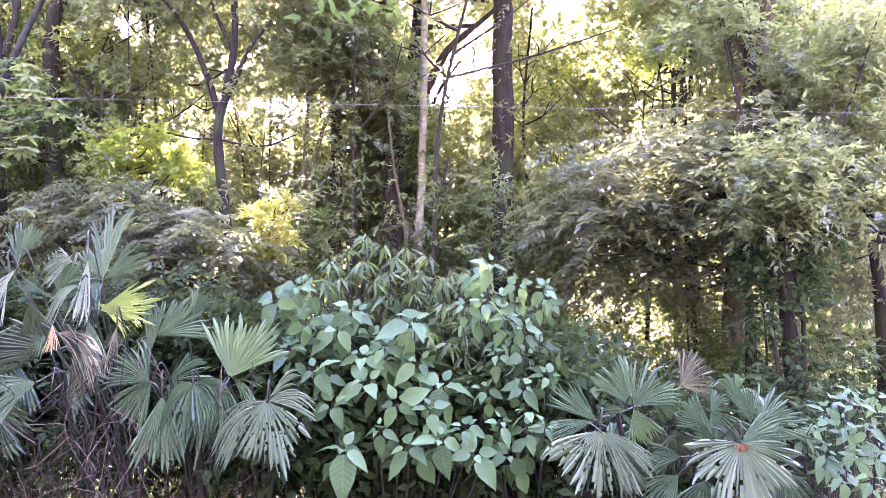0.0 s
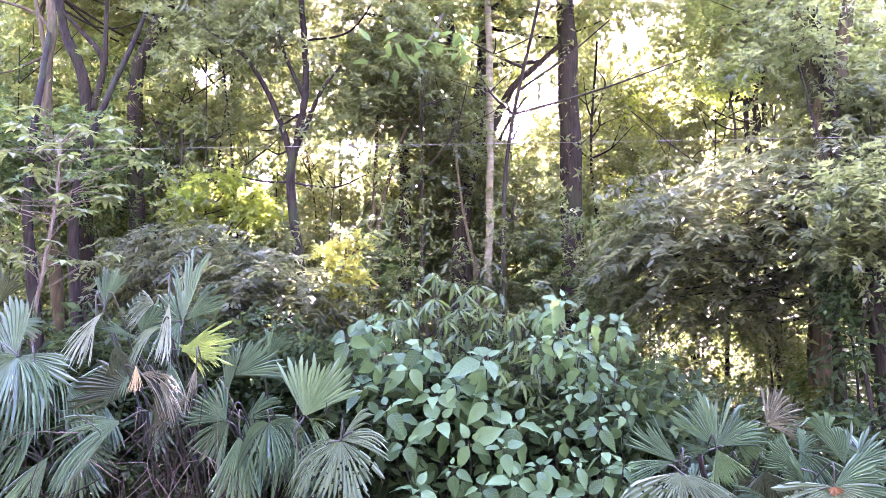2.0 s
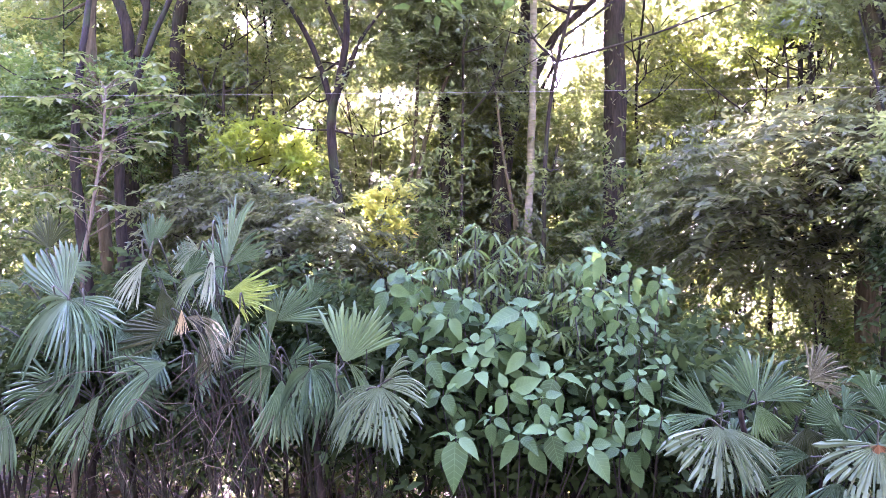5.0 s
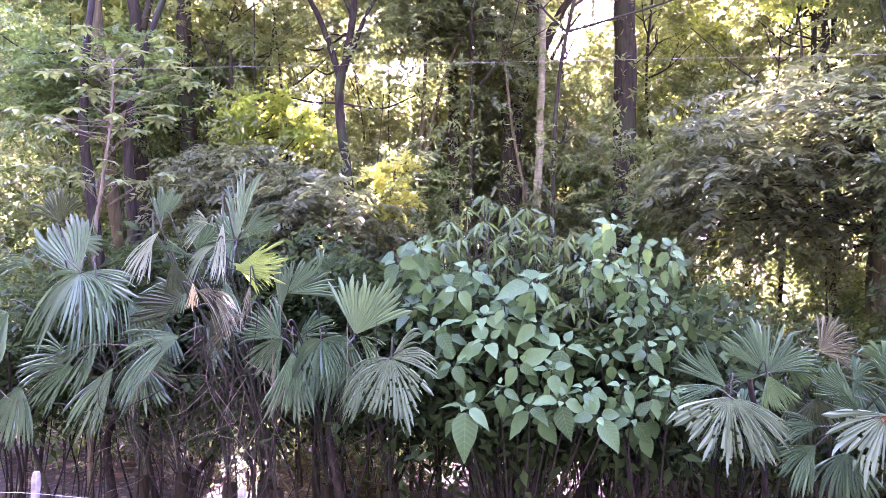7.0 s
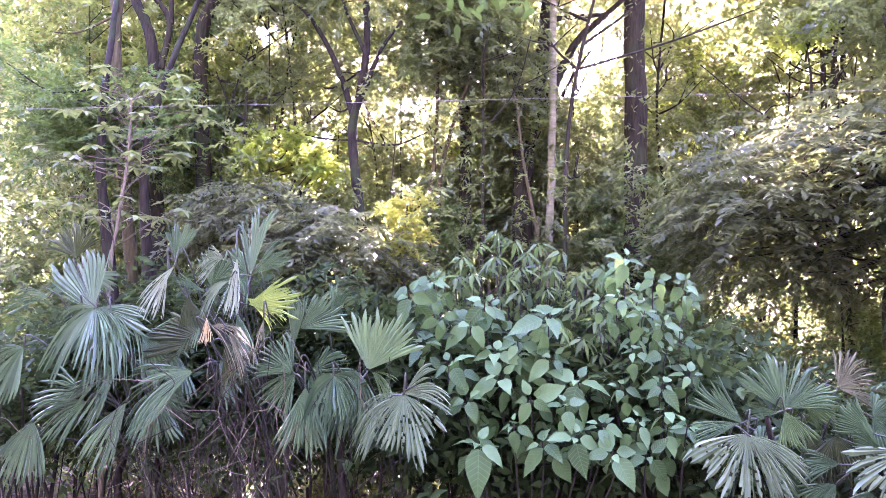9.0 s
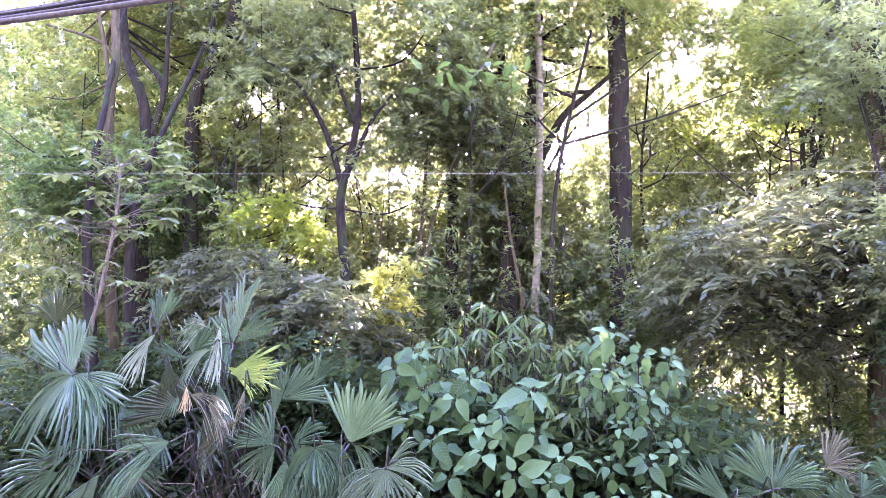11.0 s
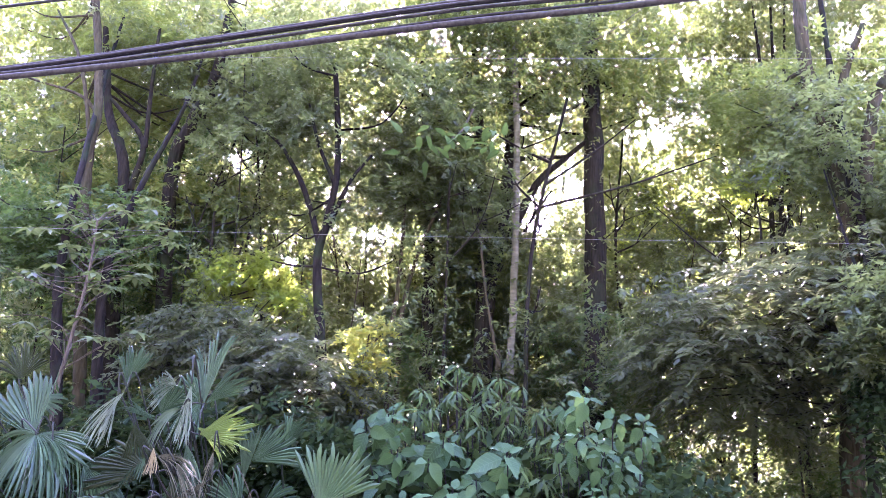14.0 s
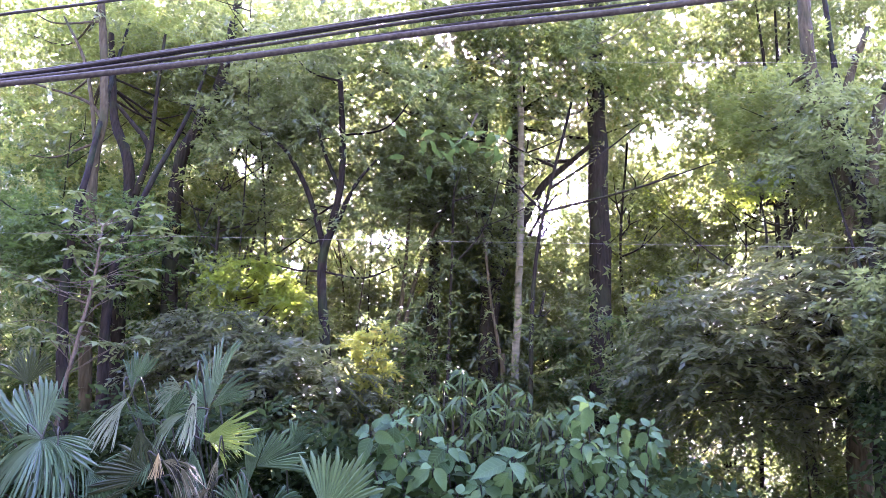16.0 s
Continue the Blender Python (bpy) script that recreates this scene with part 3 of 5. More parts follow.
tree("tree", "tree with bright green leaf colour, lit from behind", T_GROUP,
     [(4.10, 18.00, 2.69), (4.39, 18.00, 7.06), (4.43, 18.00, 10.49), (4.41, 18.00, 13.35)], 0.11, 0.05, bark_dark,
     [((4.34, 18.00, 10.06, 2.2, 1.4, 1.5), 0.7), ((5.55, 18.00, 12.54, 2.2, 1.4, 1.2), 0.3)], canopy_leaf, clumps=90)
tree("tree", "tree with bright green leaf colour, lit from behind", T_GROUP,
     [(2.68, 17.00, 2.67), (2.75, 17.00, 5.60), (2.73, 17.00, 7.82), (2.60, 17.00, 8.99)], 0.06, 0.03, bark_dark,
     [((2.54, 17.00, 7.44, 1.1, 1.0, 1.3), 1)], sun_painted_lime_leaf, clumps=40)
tree("tree", "thin tree with leaves coloured vivid lime to look backlit", T_GROUP,
     [(-6.09, 17.00, 2.11), (-6.40, 17.00, 4.96), (-6.76, 17.00, 7.02), (-6.65, 17.00, 9.08)], 0.05, 0.03, bark_dark,
     [((-6.40, 17.00, 6.75, 1.4, 1.0, 0.8), 1)], sun_painted_lime_leaf, clumps=40, leaf_len=0.17, leaf_wid=0.08,
     forks=[[(-6.39, 17.00, 5.46), (-6.05, 17.00, 6.62), (-5.73, 17.00, 8.10), 0.035, 0.02]])
tree("tree", "pair of dark thick trunks behind the palms", T_GROUP,
     [(-5.88, 10.50, 1.85), (-6.31, 10.50, 4.28), (-6.46, 10.50, 5.39), (-6.49, 10.60, 6.66), (-6.75, 11.20, 8.60), (-7.00, 11.80, 10.20)], 0.09, 0.02, bark_shade_painted,
     [((-6.97, 10.80, 5.80, 1.2, 0.8, 0.7), 1)], narrow_leaf, clumps=40, clump_r=0.4,
     forks=[[(-5.47, 10.70, 1.92), (-5.83, 10.70, 4.32), (-5.86, 10.70, 5.53), (-5.63, 10.80, 6.66), (-5.40, 11.40, 8.40), (-5.50, 12.00, 10.00), 0.09, 0.015]])
tree("tree", "dark vine-covered tree with several twisted stems", T_GROUP,
     [(4.09, 9.60, 1.21), (4.12, 9.60, 2.27), (4.09, 9.60, 3.16), (4.10, 9.60, 3.95), (4.09, 9.80, 4.44)], 0.1, 0.07, bark_shade_painted,
     [((4.87, 11.00, 6.62, 1.3, 1.0, 0.9), 0.38), ((5.35, 10.60, 4.88, 0.8, 0.7, 0.7), 0.18), ((4.27, 11.00, 7.43, 0.9, 0.8, 1.0), 0.12), ((4.01, 9.40, 4.51, 0.5, 0.25, 0.32), 0.2)],
     dark_leaf, clumps=110, clump_r=0.33,
     forks=[[(4.12, 9.80, 4.31), (4.35, 10.60, 5.25), (4.37, 11.00, 6.94), (4.35, 11.20, 8.45), (4.37, 11.40, 10.41), 0.10, 0.03],
            [(4.38, 9.70, 1.19), (4.22, 9.50, 2.34), (4.28, 9.60, 3.17), (4.12, 9.50, 4.00), (4.28, 9.70, 4.43), 0.03, 0.022],
            [(3.78, 9.50, 1.23), (3.91, 9.45, 2.34), (3.88, 9.50, 3.16), (3.97, 9.50, 3.87), (3.80, 9.60, 4.34), 0.028, 0.02],
            [(4.04, 9.40, 1.25), (4.01, 9.42, 2.16), (4.13, 9.42, 2.91), (4.00, 9.45, 3.54), (4.12, 9.50, 4.20), 0.02, 0.015],
            [(3.74, 9.60, 1.21), (3.83, 9.60, 2.14), (3.88, 9.70, 3.17), (3.80, 9.80, 3.90), 0.016, 0.012],
            [(4.16, 9.70, 3.76), (4.66, 10.00, 4.34), (5.31, 10.50, 5.08), 0.07, 0.03]], knobs=0.12)
tree("tree", "dark branching tree at the edge of a sunny gap", T_GROUP,
     [(5.49, 10.20, 1.56), (5.53, 10.20, 2.91), (5.48, 10.20, 4.09), (5.57, 10.60, 4.88), (5.90, 11.40, 5.78)], 0.09, 0.04, bark_shade_painted,
     [((6.51, 12.00, 6.38, 1.2, 0.9, 0.9), 1)], canopy_leaf, clumps=60,
     forks=[[(5.50, 10.20, 3.95), (5.95, 10.40, 4.63), (6.76, 11.00, 5.60), 0.06, 0.03], [(5.52, 10.40, 4.62), (5.38, 10.80, 4.92), 0.04, 0.02]])
tree("sapling", "young tree with leaves coloured yellow-green to look sunlit", "saplings of the understorey",
     [(-1.91, 10.10, 0.71), (-1.94, 10.10, 3.19), (-1.98, 10.10, 3.89), (-1.91, 10.10, 4.46)], 0.03, 0.015, bark_brown,
     [((-1.98, 10.10, 4.14, 0.17, 0.15, 0.36), 1)], sun_painted_yellow_leaf, clumps=12, clump_r=0.15, spray=0.14, leaves=7, leaf_len=0.11, leaf_wid=0.05, limbs=6, category="sapling")
tree("sapling", "young tree with a spray of leaves coloured lime to look sunlit", "saplings of the understorey",
     [(3.25, 12.40, 2.82), (3.39, 12.40, 4.89), (3.57, 12.40, 6.36), (3.53, 12.40, 7.22)], 0.03, 0.012, bark_dark,
     [((3.50, 12.40, 7.34, 0.32, 0.25, 0.14), 1)], sun_painted_lime_leaf, clumps=14, clump_r=0.16, spray=0.2, leaves=6, leaf_len=0.14, leaf_wid=0.065, limbs=5, category="sapling")
tree("sapling", "young tree with a spray of leaves coloured lime to look sunlit", "saplings of the understorey",
     [(-3.94, 11.40, 2.43), (-4.12, 11.40, 4.28), (-4.32, 11.40, 5.28), (-4.21, 11.40, 6.06)], 0.03, 0.012, bark_dark,
     [((-4.37, 11.40, 5.45, 0.42, 0.3, 0.26), 0.6), ((-3.61, 11.40, 5.24, 0.28, 0.2, 0.2), 0.4)], sun_painted_lime_leaf, clumps=26, clump_r=0.18, spray=0.2, leaves=6, leaf_len=0.13, leaf_wid=0.06, limbs=7, category="sapling",
     forks=[[(-4.14, 11.40, 4.45), (-3.91, 11.40, 5.03), (-3.58, 11.40, 5.46), 0.018, 0.01]])


def fringe_trees():
    """Trees that close the wood to the sides and behind."""
    for i in range(34):
        x, y = -25 + 50 * ((i * 0.618) % 1), 19 + 19 * (i / 34) + rng.uniform(-1, 1)
        h = rng.uniform(11.5, 14) + 0.35 * (y - 19)
        lean = rng.normal(0, 0.6)
        tree("tree", "slim tree of the sunlit wood behind", "trees of the wood behind", [(x, y, 0), (x + lean * 0.3, y, h * 0.4), (x + lean, y, h * 0.8), (x + lean * 1.4, y, h)], 0.14, 0.05, bark_brown,
             [((x + lean, y, h * 0.8, 2.8, 2.2, h * 0.2), 0.55), ((x + lean * 0.5, y - 0.5, h * 0.5, 2.6, 1.8, h * 0.22), 0.45)], (canopy_leaf, sun_painted_leaf, dark_leaf)[i % 3],
             clumps=54, per_clump=13, clump_r=0.8, spray=0.5, leaf_len=0.2, leaf_wid=0.095, limbs=8)


fringe_trees()


# ---- understorey that nobody could count ----
def thicket(name, label, n, lo, hi, leaf, per=10, clump_r=0.4, spray=0.3, leaves=7, leaf_len=0.1, leaf_wid=0.045, droop=0.3, edge=None, windows=False, near=False):
    c = rng.uniform(lo, hi, (n, 3))
    if edge:
        c = c[edge(c)]
    off = in_ball(len(c) * per)
    base = np.repeat(c, per, 0) + off * clump_r
    base[:, 2] = np.maximum(base[:, 2], 0.06)
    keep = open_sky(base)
    # Leave out leaves on the camera's sight lines to bright spots.
    if windows:
        keep &= outside_sight_gaps(base, SUNNY_SIGHT_GAPS, 0.45)
    base, off = base[keep], off[keep]
    if near:
        v, f = sprays(base, off + 0.5 * rng.normal(size=off.shape), spray, leaves, leaf_len, leaf_wid, droop)
    else:
        v, f = sprays(base, off + 0.5 * rng.normal(size=off.shape), spray, leaves * 2, leaf_len * 0.84, leaf_wid * 0.86, droop, LEAF_TINY)
    return tagged(new(name, mesh_of(name, v, f, [], leaf)), label, "undergrowth", kind="stuff")


thicket("undergrowth", "small-leaved undergrowth behind the palms and shrubs, darkened for shade", 250, (-8.5, 8.9, 1.55), (6.8, 10.2, 2.6), shade_painted_leaf, leaf_len=0.12, leaf_wid=0.055, near=True)
thicket("undergrowth", "half-shaded leafy saplings under the trees", 1250, (-10.5, 11.3, 0.3), (8, 14.5, 5.6), narrow_leaf, clump_r=0.45, leaf_len=0.115, leaf_wid=0.052, windows=True,
        edge=lambda c: c[:, 2] < 3.6 + 1.8 * np.sin(c[:, 0] * 0.9 + 0.5) ** 2)
# Leaf tone follows the light wanted: darker in shaded layers, lighter in sunlit ones.
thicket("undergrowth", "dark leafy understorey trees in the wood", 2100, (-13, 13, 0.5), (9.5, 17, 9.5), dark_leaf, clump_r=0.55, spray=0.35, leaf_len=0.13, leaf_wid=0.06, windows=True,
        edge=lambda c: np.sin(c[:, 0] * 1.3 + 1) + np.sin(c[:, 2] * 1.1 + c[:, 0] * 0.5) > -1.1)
thicket("undergrowth", "small-leaved growth low between the trunks, in a leaf tone darkened for shade", 680, (-11, 10.2, 0.5), (5.5, 14.5, 5.2), dark_leaf, clump_r=0.5, spray=0.33, leaf_len=0.12, leaf_wid=0.055, windows=True)
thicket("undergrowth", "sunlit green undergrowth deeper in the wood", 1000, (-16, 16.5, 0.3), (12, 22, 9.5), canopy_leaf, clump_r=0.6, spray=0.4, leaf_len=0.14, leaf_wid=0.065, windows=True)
thicket("far_woods", "foliage of the wood far behind in a brightened, backlit leaf tone", 1300, (-30, 23, 0.5), (24, 42, 15), sun_painted_leaf, clump_r=1.2, spray=0.7, leaf_len=0.26, leaf_wid=0.13, edge=lambda c: c[:, 2] < 6.5 + 0.3 * (c[:, 1] - 12))


thicket("far_woods", "dense shaded foliage that closes the wood in the distance", 1150, (-46, 44, 0.3), (36, 62, 16), canopy_leaf, clump_r=1.8, spray=1.1, leaf_len=0.5, leaf_wid=0.26)
thicket("canopy", "high canopy of small leaves over the wood", 1150, (-13.5, 14, 6.5), (10, 19, 14.5), dark_leaf, per=13, clump_r=0.7, spray=0.4, leaves=8, leaf_len=0.13, leaf_wid=0.06,
        edge=lambda c: np.sin(c[:, 0] * 1.7 + 3.0) + np.sin(c[:, 2] * 1.9 + c[:, 0]) + np.sin(c[:, 1] * 2.1) - 0.9 * np.exp(-((c[:, 0] + 1.5) / 2.6) ** 2) + 1.3 * (c[:, 0] < -5) > -0.8)
thicket("canopy", "leafy crowns of the wood's edge under the cables", 200, (-13.5, 14, 7.5), (-5.5, 20, 13.5), dark_leaf, per=12, clump_r=0.7, spray=0.4, leaf_len=0.13, leaf_wid=0.06)
thicket("canopy", "leafy crowns of the wood's edge beside the stout tree", 170, (5.0, 14, 7), (12, 20, 13.5), dark_leaf, per=12, clump_r=0.7, spray=0.4, leaf_len=0.13, leaf_wid=0.06)
thicket("canopy", "high canopy of sunlit leaves over the wood", 200, (-18, 19, 9.5), (14, 26, 18), canopy_leaf, per=12, clump_r=0.9, spray=0.5, leaf_len=0.18, leaf_wid=0.085)
thicket("undergrowth", "dark foliage of young trees between the tall trunks", 190, (-0.8, 13.6, 1.5), (2.4, 17.5, 7.2), dark_leaf, clump_r=0.5, spray=0.35, leaf_len=0.13, leaf_wid=0.06)
thicket("canopy", "dark boughs of the high canopy beside the tall trunk", 240, (1.6, 15, 6.5), (5.6, 20, 14.5), dark_leaf, per=13, clump_r=0.7, spray=0.4, leaves=8, leaf_len=0.13, leaf_wid=0.06)
thicket("undergrowth", "leafy undergrowth below the feathery tree", 150, (1.2, 11.6, 0.4), (7.5, 13.5, 4.6), dark_leaf, clump_r=0.4, leaf_len=0.11, leaf_wid=0.05)
thicket("undergrowth", "leafy growth below the palms with shade put into its colour", 140, (-8, 8.4, 1.5), (4.5, 9.3, 2.2), shade_painted_leaf, per=10, clump_r=0.35, leaf_len=0.13, leaf_wid=0.055, near=True)


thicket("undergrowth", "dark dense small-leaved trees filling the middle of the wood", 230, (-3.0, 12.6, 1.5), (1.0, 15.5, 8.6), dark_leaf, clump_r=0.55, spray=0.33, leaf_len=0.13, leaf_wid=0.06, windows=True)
thicket("undergrowth", "leafy growth that closes the wood behind the trunks, darkened for shade", 620, (-11, 15.5, 0.5), (9, 20, 10.5), dark_leaf, clump_r=0.65, spray=0.4, leaf_len=0.16, leaf_wid=0.075, windows=True)
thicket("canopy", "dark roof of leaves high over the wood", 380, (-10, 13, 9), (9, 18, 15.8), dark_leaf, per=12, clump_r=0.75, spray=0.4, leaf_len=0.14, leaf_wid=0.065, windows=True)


thicket("climbing_leaves", "dark climbing leaves round the vine-covered trunk", 34, (3.6, 9.25, 2.0), (4.7, 9.9, 4.5), shade_painted_leaf, per=8, clump_r=0.22, spray=0.25, leaf_len=0.12, leaf_wid=0.06, near=True)
thicket("canopy", "leafy boughs beside the tall dark trunk, in the darkened leaf tone", 470, (1.4, 15.5, 5.5), (7.5, 20, 12), dark_leaf, per=11, clump_r=0.6, spray=0.4, leaf_len=0.15, leaf_wid=0.07)
thicket("undergrowth", "shaded leafy trees behind the reddish trunks", 300, (-9.5, 12, 2.5), (-4.2, 15, 8.5), narrow_leaf, per=10, clump_r=0.5, spray=0.36, leaf_len=0.15, leaf_wid=0.068, windows=True)


# Dark-coloured leaves here act as the shadow between and behind the fronds.
thicket("undergrowth", "leafy growth just behind the palms and shrubs, darkened for shade", 290, (-6.2, 8.7, 1.9), (1.9, 9.9, 2.95), shade_painted_leaf, per=9, clump_r=0.35, leaf_len=0.13, leaf_wid=0.058, near=True)
thicket("undergrowth", "leaves behind the crowns of the tall palms, darkened for shade", 90, (-5.2, 8.6, 2.6), (-2.0, 9.4, 3.35), shade_painted_leaf, per=9, clump_r=0.3, leaf_len=0.13, leaf_wid=0.058, near=True)
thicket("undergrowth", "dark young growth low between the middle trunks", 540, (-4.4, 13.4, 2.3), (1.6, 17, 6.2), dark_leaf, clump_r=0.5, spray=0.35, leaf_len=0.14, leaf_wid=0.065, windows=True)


thicket("canopy", "leafy roof of the wood's edge under the sky", 400, (-12, 11.5, 11.3), (12, 16.5, 16.5), dark_leaf, per=12, clump_r=0.75, spray=0.42, leaf_len=0.14, leaf_wid=0.065)


thicket("canopy", "backlit green leaves deep in the wood", 330, (-7, 17, 3.5), (7.5, 22.5, 14.5), canopy_leaf, per=11, clump_r=0.75, spray=0.45, leaf_len=0.17, leaf_wid=0.08)


thicket("undergrowth", "yellow-green sunlit undergrowth beyond the feathery tree", 170, (1.6, 13.2, 0.5), (7.5, 16.5, 4.6), canopy_leaf, clump_r=0.4, spray=0.32, leaf_len=0.13, leaf_wid=0.06)
thicket("canopy", "leafy crowns behind the forked boughs", 330, (-15, 13, 7.8), (-5, 17, 14.5), canopy_leaf, per=12, clump_r=0.7, spray=0.42, leaf_len=0.15, leaf_wid=0.07, windows=True)
thicket("canopy", "leafy crowns behind the twin trunks", 170, (4.2, 13.5, 8.8), (10, 17, 14.5), dark_leaf, per=12, clump_r=0.7, spray=0.42, leaf_len=0.15, leaf_wid=0.07, windows=True)


def dark_stem():
    """One bent stem of the hedge, coloured dark for shade, standing on the ground."""
    x, y, h = rng.uniform(-7, 5.5), rng.uniform(8.1, 9.6), rng.uniform(1.5, 2.4)
    lean = rng.normal(0, 0.3, 2)
    pts = [(0, 0, 0), (lean[0] * 0.2 + rng.normal(0, 0.08), lean[1] * 0.2, h * 0.35), (lean[0] * 0.7 + rng.normal(0, 0.1), lean[1] * 0.6, h * 0.7), (lean[0], lean[1], h)]
    r = 0.012 + 0.05 * rng.random() ** 3
    v, q = tube(smooth_path(pts, 6), r, r * 0.6, 8, 0.12)
    ob = new("shrub_stem", mesh_of("shrub_stem", v, [], q, bark_shade_painted))
    ob.location = (x, y, 0)
    tagged(ob, "bent woody stem of the hedge, darkened for shade", "stem", "dark stems of the hedge")


def cane_thicket():
    pieces = []
    for _ in range(210):
        x, y = rng.uniform(-7.5, 6.5), rng.uniform(8.3, 10.8)
        h = rng.uniform(1.1, 2.2)
        lean = rng.normal(0, 0.34, 2)
        pts = [(x, y, 0), (x + lean[0] * 0.3 + rng.normal(0, 0.07), y + lean[1] * 0.4, h * 0.5), (x + lean[0], y + lean[1], h)]
        r = 0.003 + 0.012 * rng.random() ** 2
        pieces.append(tube(smooth_path(pts, 5), r, r * 0.6, 5))
    v, q = joined(pieces)
    tagged(new("cane_thicket", mesh_of("cane_thicket", v, [], q, bark_shade_painted)), "thicket of thin stems below the foliage, darkened for shade", "undergrowth", kind="stuff")
    pieces = []
    for _ in range(90):
        x, y = rng.uniform(-12, 12), rng.uniform(11, 22)
        h = rng.uniform(2.5, 5)
        lean = rng.normal(0, 0.5, 2)
        pts = [(x, y, 0), (x + lean[0] * 0.4 + rng.normal(0, 0.1), y, h * 0.5), (x + lean[0], y + lean[1], h)]
        r = rng.uniform(0.012, 0.035)
        pieces.append(tube(smooth_path(pts, 5), r, r * 0.5, 5))
    v, q = joined(pieces)
    tagged(new("stem_thicket", mesh_of("stem_thicket", v, [], q, bark_brown)), "many thin branching stems of young trees in the wood", "undergrowth", kind="stuff")


cane_thicket()
for _ in range(75):
    dark_stem()


def young_trees():
    """Thin branching trees that stand all through the wood."""
    for i in range(46):
        x, y = -9.5 + 18 * ((i * 0.618 + 0.13) % 1), rng.uniform(11.4, 16.5)
        h = rng.uniform(5.5, 10.5)
        lean = rng.normal(0, 0.7, 2)
        pts = [(0, 0, 0), (lean[0] * 0.25 + rng.normal(0, 0.12), 0, h * 0.35), (lean[0] * 0.55 + rng.normal(0, 0.2), 0, h * 0.7), (lean[0], lean[1] * 0.4, h)]
        r = 0.016 + 0.034 * rng.random() ** 2
        ob = thing("young_tree", (x, y, 0), "thin branching stem of a young tree in the wood", "tree", "young trees in the wood")
        path = smooth_path(pts, 7)
        v, q = tube(path, r, r * 0.45, 6, 0.05)
        part("stem", mesh_of("stem", v, [], q, bark_brown if i % 5 == 0 else bark_dark), ob)
        for _ in range(7):
            k = int(rng.integers(8, len(path) - 1))
            way = np.array([rng.normal(0, 0.75), rng.normal(0, 0.3), rng.uniform(0.4, 1.1)]) * rng.uniform(0.7, 1.7)
            mid = path[k] + way * 0.5 + np.array([0, 0, -0.1]) + 0.06 * rng.normal(size=3)
            bough = [tube(smooth_path([path[k], mid, path[k] + way], 5), r * 0.5, r * 0.15, 5)]
            for _ in range(2):
                side = np.array([rng.normal(0, 0.4), rng.normal(0, 0.2), rng.uniform(0.1, 0.5)])
                bough.append(tube(smooth_path([mid, mid + side * 0.5 + 0.03 * rng.normal(size=3), mid + side], 4), r * 0.28, r * 0.1, 4))
            v, q = joined(bough)
            part("branch", mesh_of("branch", v, [], q, bark_brown if i % 5 == 0 else bark_dark), ob)


young_trees()


def feathery(name, label, group, trunk, r0, r1, mounds, count, leaflet=0.105, length=0.5):
    """A bush or tree with long drooping feather leaves in layers."""
    path = smooth_path(trunk, 6)
    base = path[0].copy()
    ob = thing(name, base, label, "tree", group)
    v, q = tube(path - base, r0, r1, 8, 0.06)
    part("trunk", mesh_of("trunk", v, [], q, bark_dark), ob)
    vs, fs, k = [], [], 0
    for (cx, cy, cz, rx, ry, rz), share in mounds:
        n = int(count * share)
        d = in_ball(n, 0.3)
        d[:, 2] = np.round(d[:, 2] * 3.5 + 0.25 * rng.normal(size=n)) / 3.5
        at = np.array([cx, cy, cz]) + d * np.array([rx, ry, rz]) * 1.15
        way = d * np.array([1, 1, 0.1]) + np.array([-0.25, -0.3, 0.03]) + 0.22 * rng.normal(size=d.shape) * np.array([1, 1, 0.3])
        v, f = sprays(at, way, length, 24, leaflet * 1.3, leaflet * 0.45, 0.45, LEAF_SIMPLE, 0.95, 0.35, 0.55)
        vs.append(v)
        fs.append(f + k)
        k += len(v)
        for i in range(7):
            c = at[rng.integers(n)]
            near = path[np.argmin(np.linalg.norm(path - c, axis=1))]
            tv, tq = tube(smooth_path([near, (near + c) / 2 + np.array([0, 0, -0.1]), c], 5) - base, 0.03, 0.008, 5)
            part("limb", mesh_of("limb", tv, [], tq, bark_dark), ob)
    part("crown", mesh_of("crown", np.vstack(vs) - base, np.vstack(fs), [], feather_leaf), ob)
    return ob


feathery("feather_leaved_tree", "spreading tree with glossy dark feathery leaves in drooping layers", "", [(4.28, 11.20, 1.40), (4.32, 11.20, 3.27), (4.09, 11.20, 4.59), (3.81, 11.20, 5.46)], 0.09, 0.04,
         [((3.20, 10.80, 4.90, 1.3, 0.9, 0.75), 0.34), ((2.17, 10.60, 4.41, 0.7, 0.7, 0.55), 0.14), ((4.26, 10.80, 5.14, 1.1, 0.8, 0.8), 0.24), ((5.25, 10.60, 4.36, 1.2, 0.8, 1.0), 0.17), ((2.62, 11.00, 3.78, 0.7, 0.5, 0.3), 0.06), ((3.91, 10.80, 3.90, 0.8, 0.5, 0.3), 0.05)], 900)
feathery("feather_leaved_bush", "dark bush with feathery leaves in flat layers behind the palms", "", [(-2.79, 10.00, 0.29), (-2.88, 10.00, 2.34), (-3.02, 10.00, 3.60)], 0.05, 0.025,
         [((-2.88, 10.00, 3.81, 0.85, 0.6, 0.5), 0.6), ((-4.03, 10.40, 4.30, 0.9, 0.6, 0.45), 0.4)], 700, 0.085, 0.42)


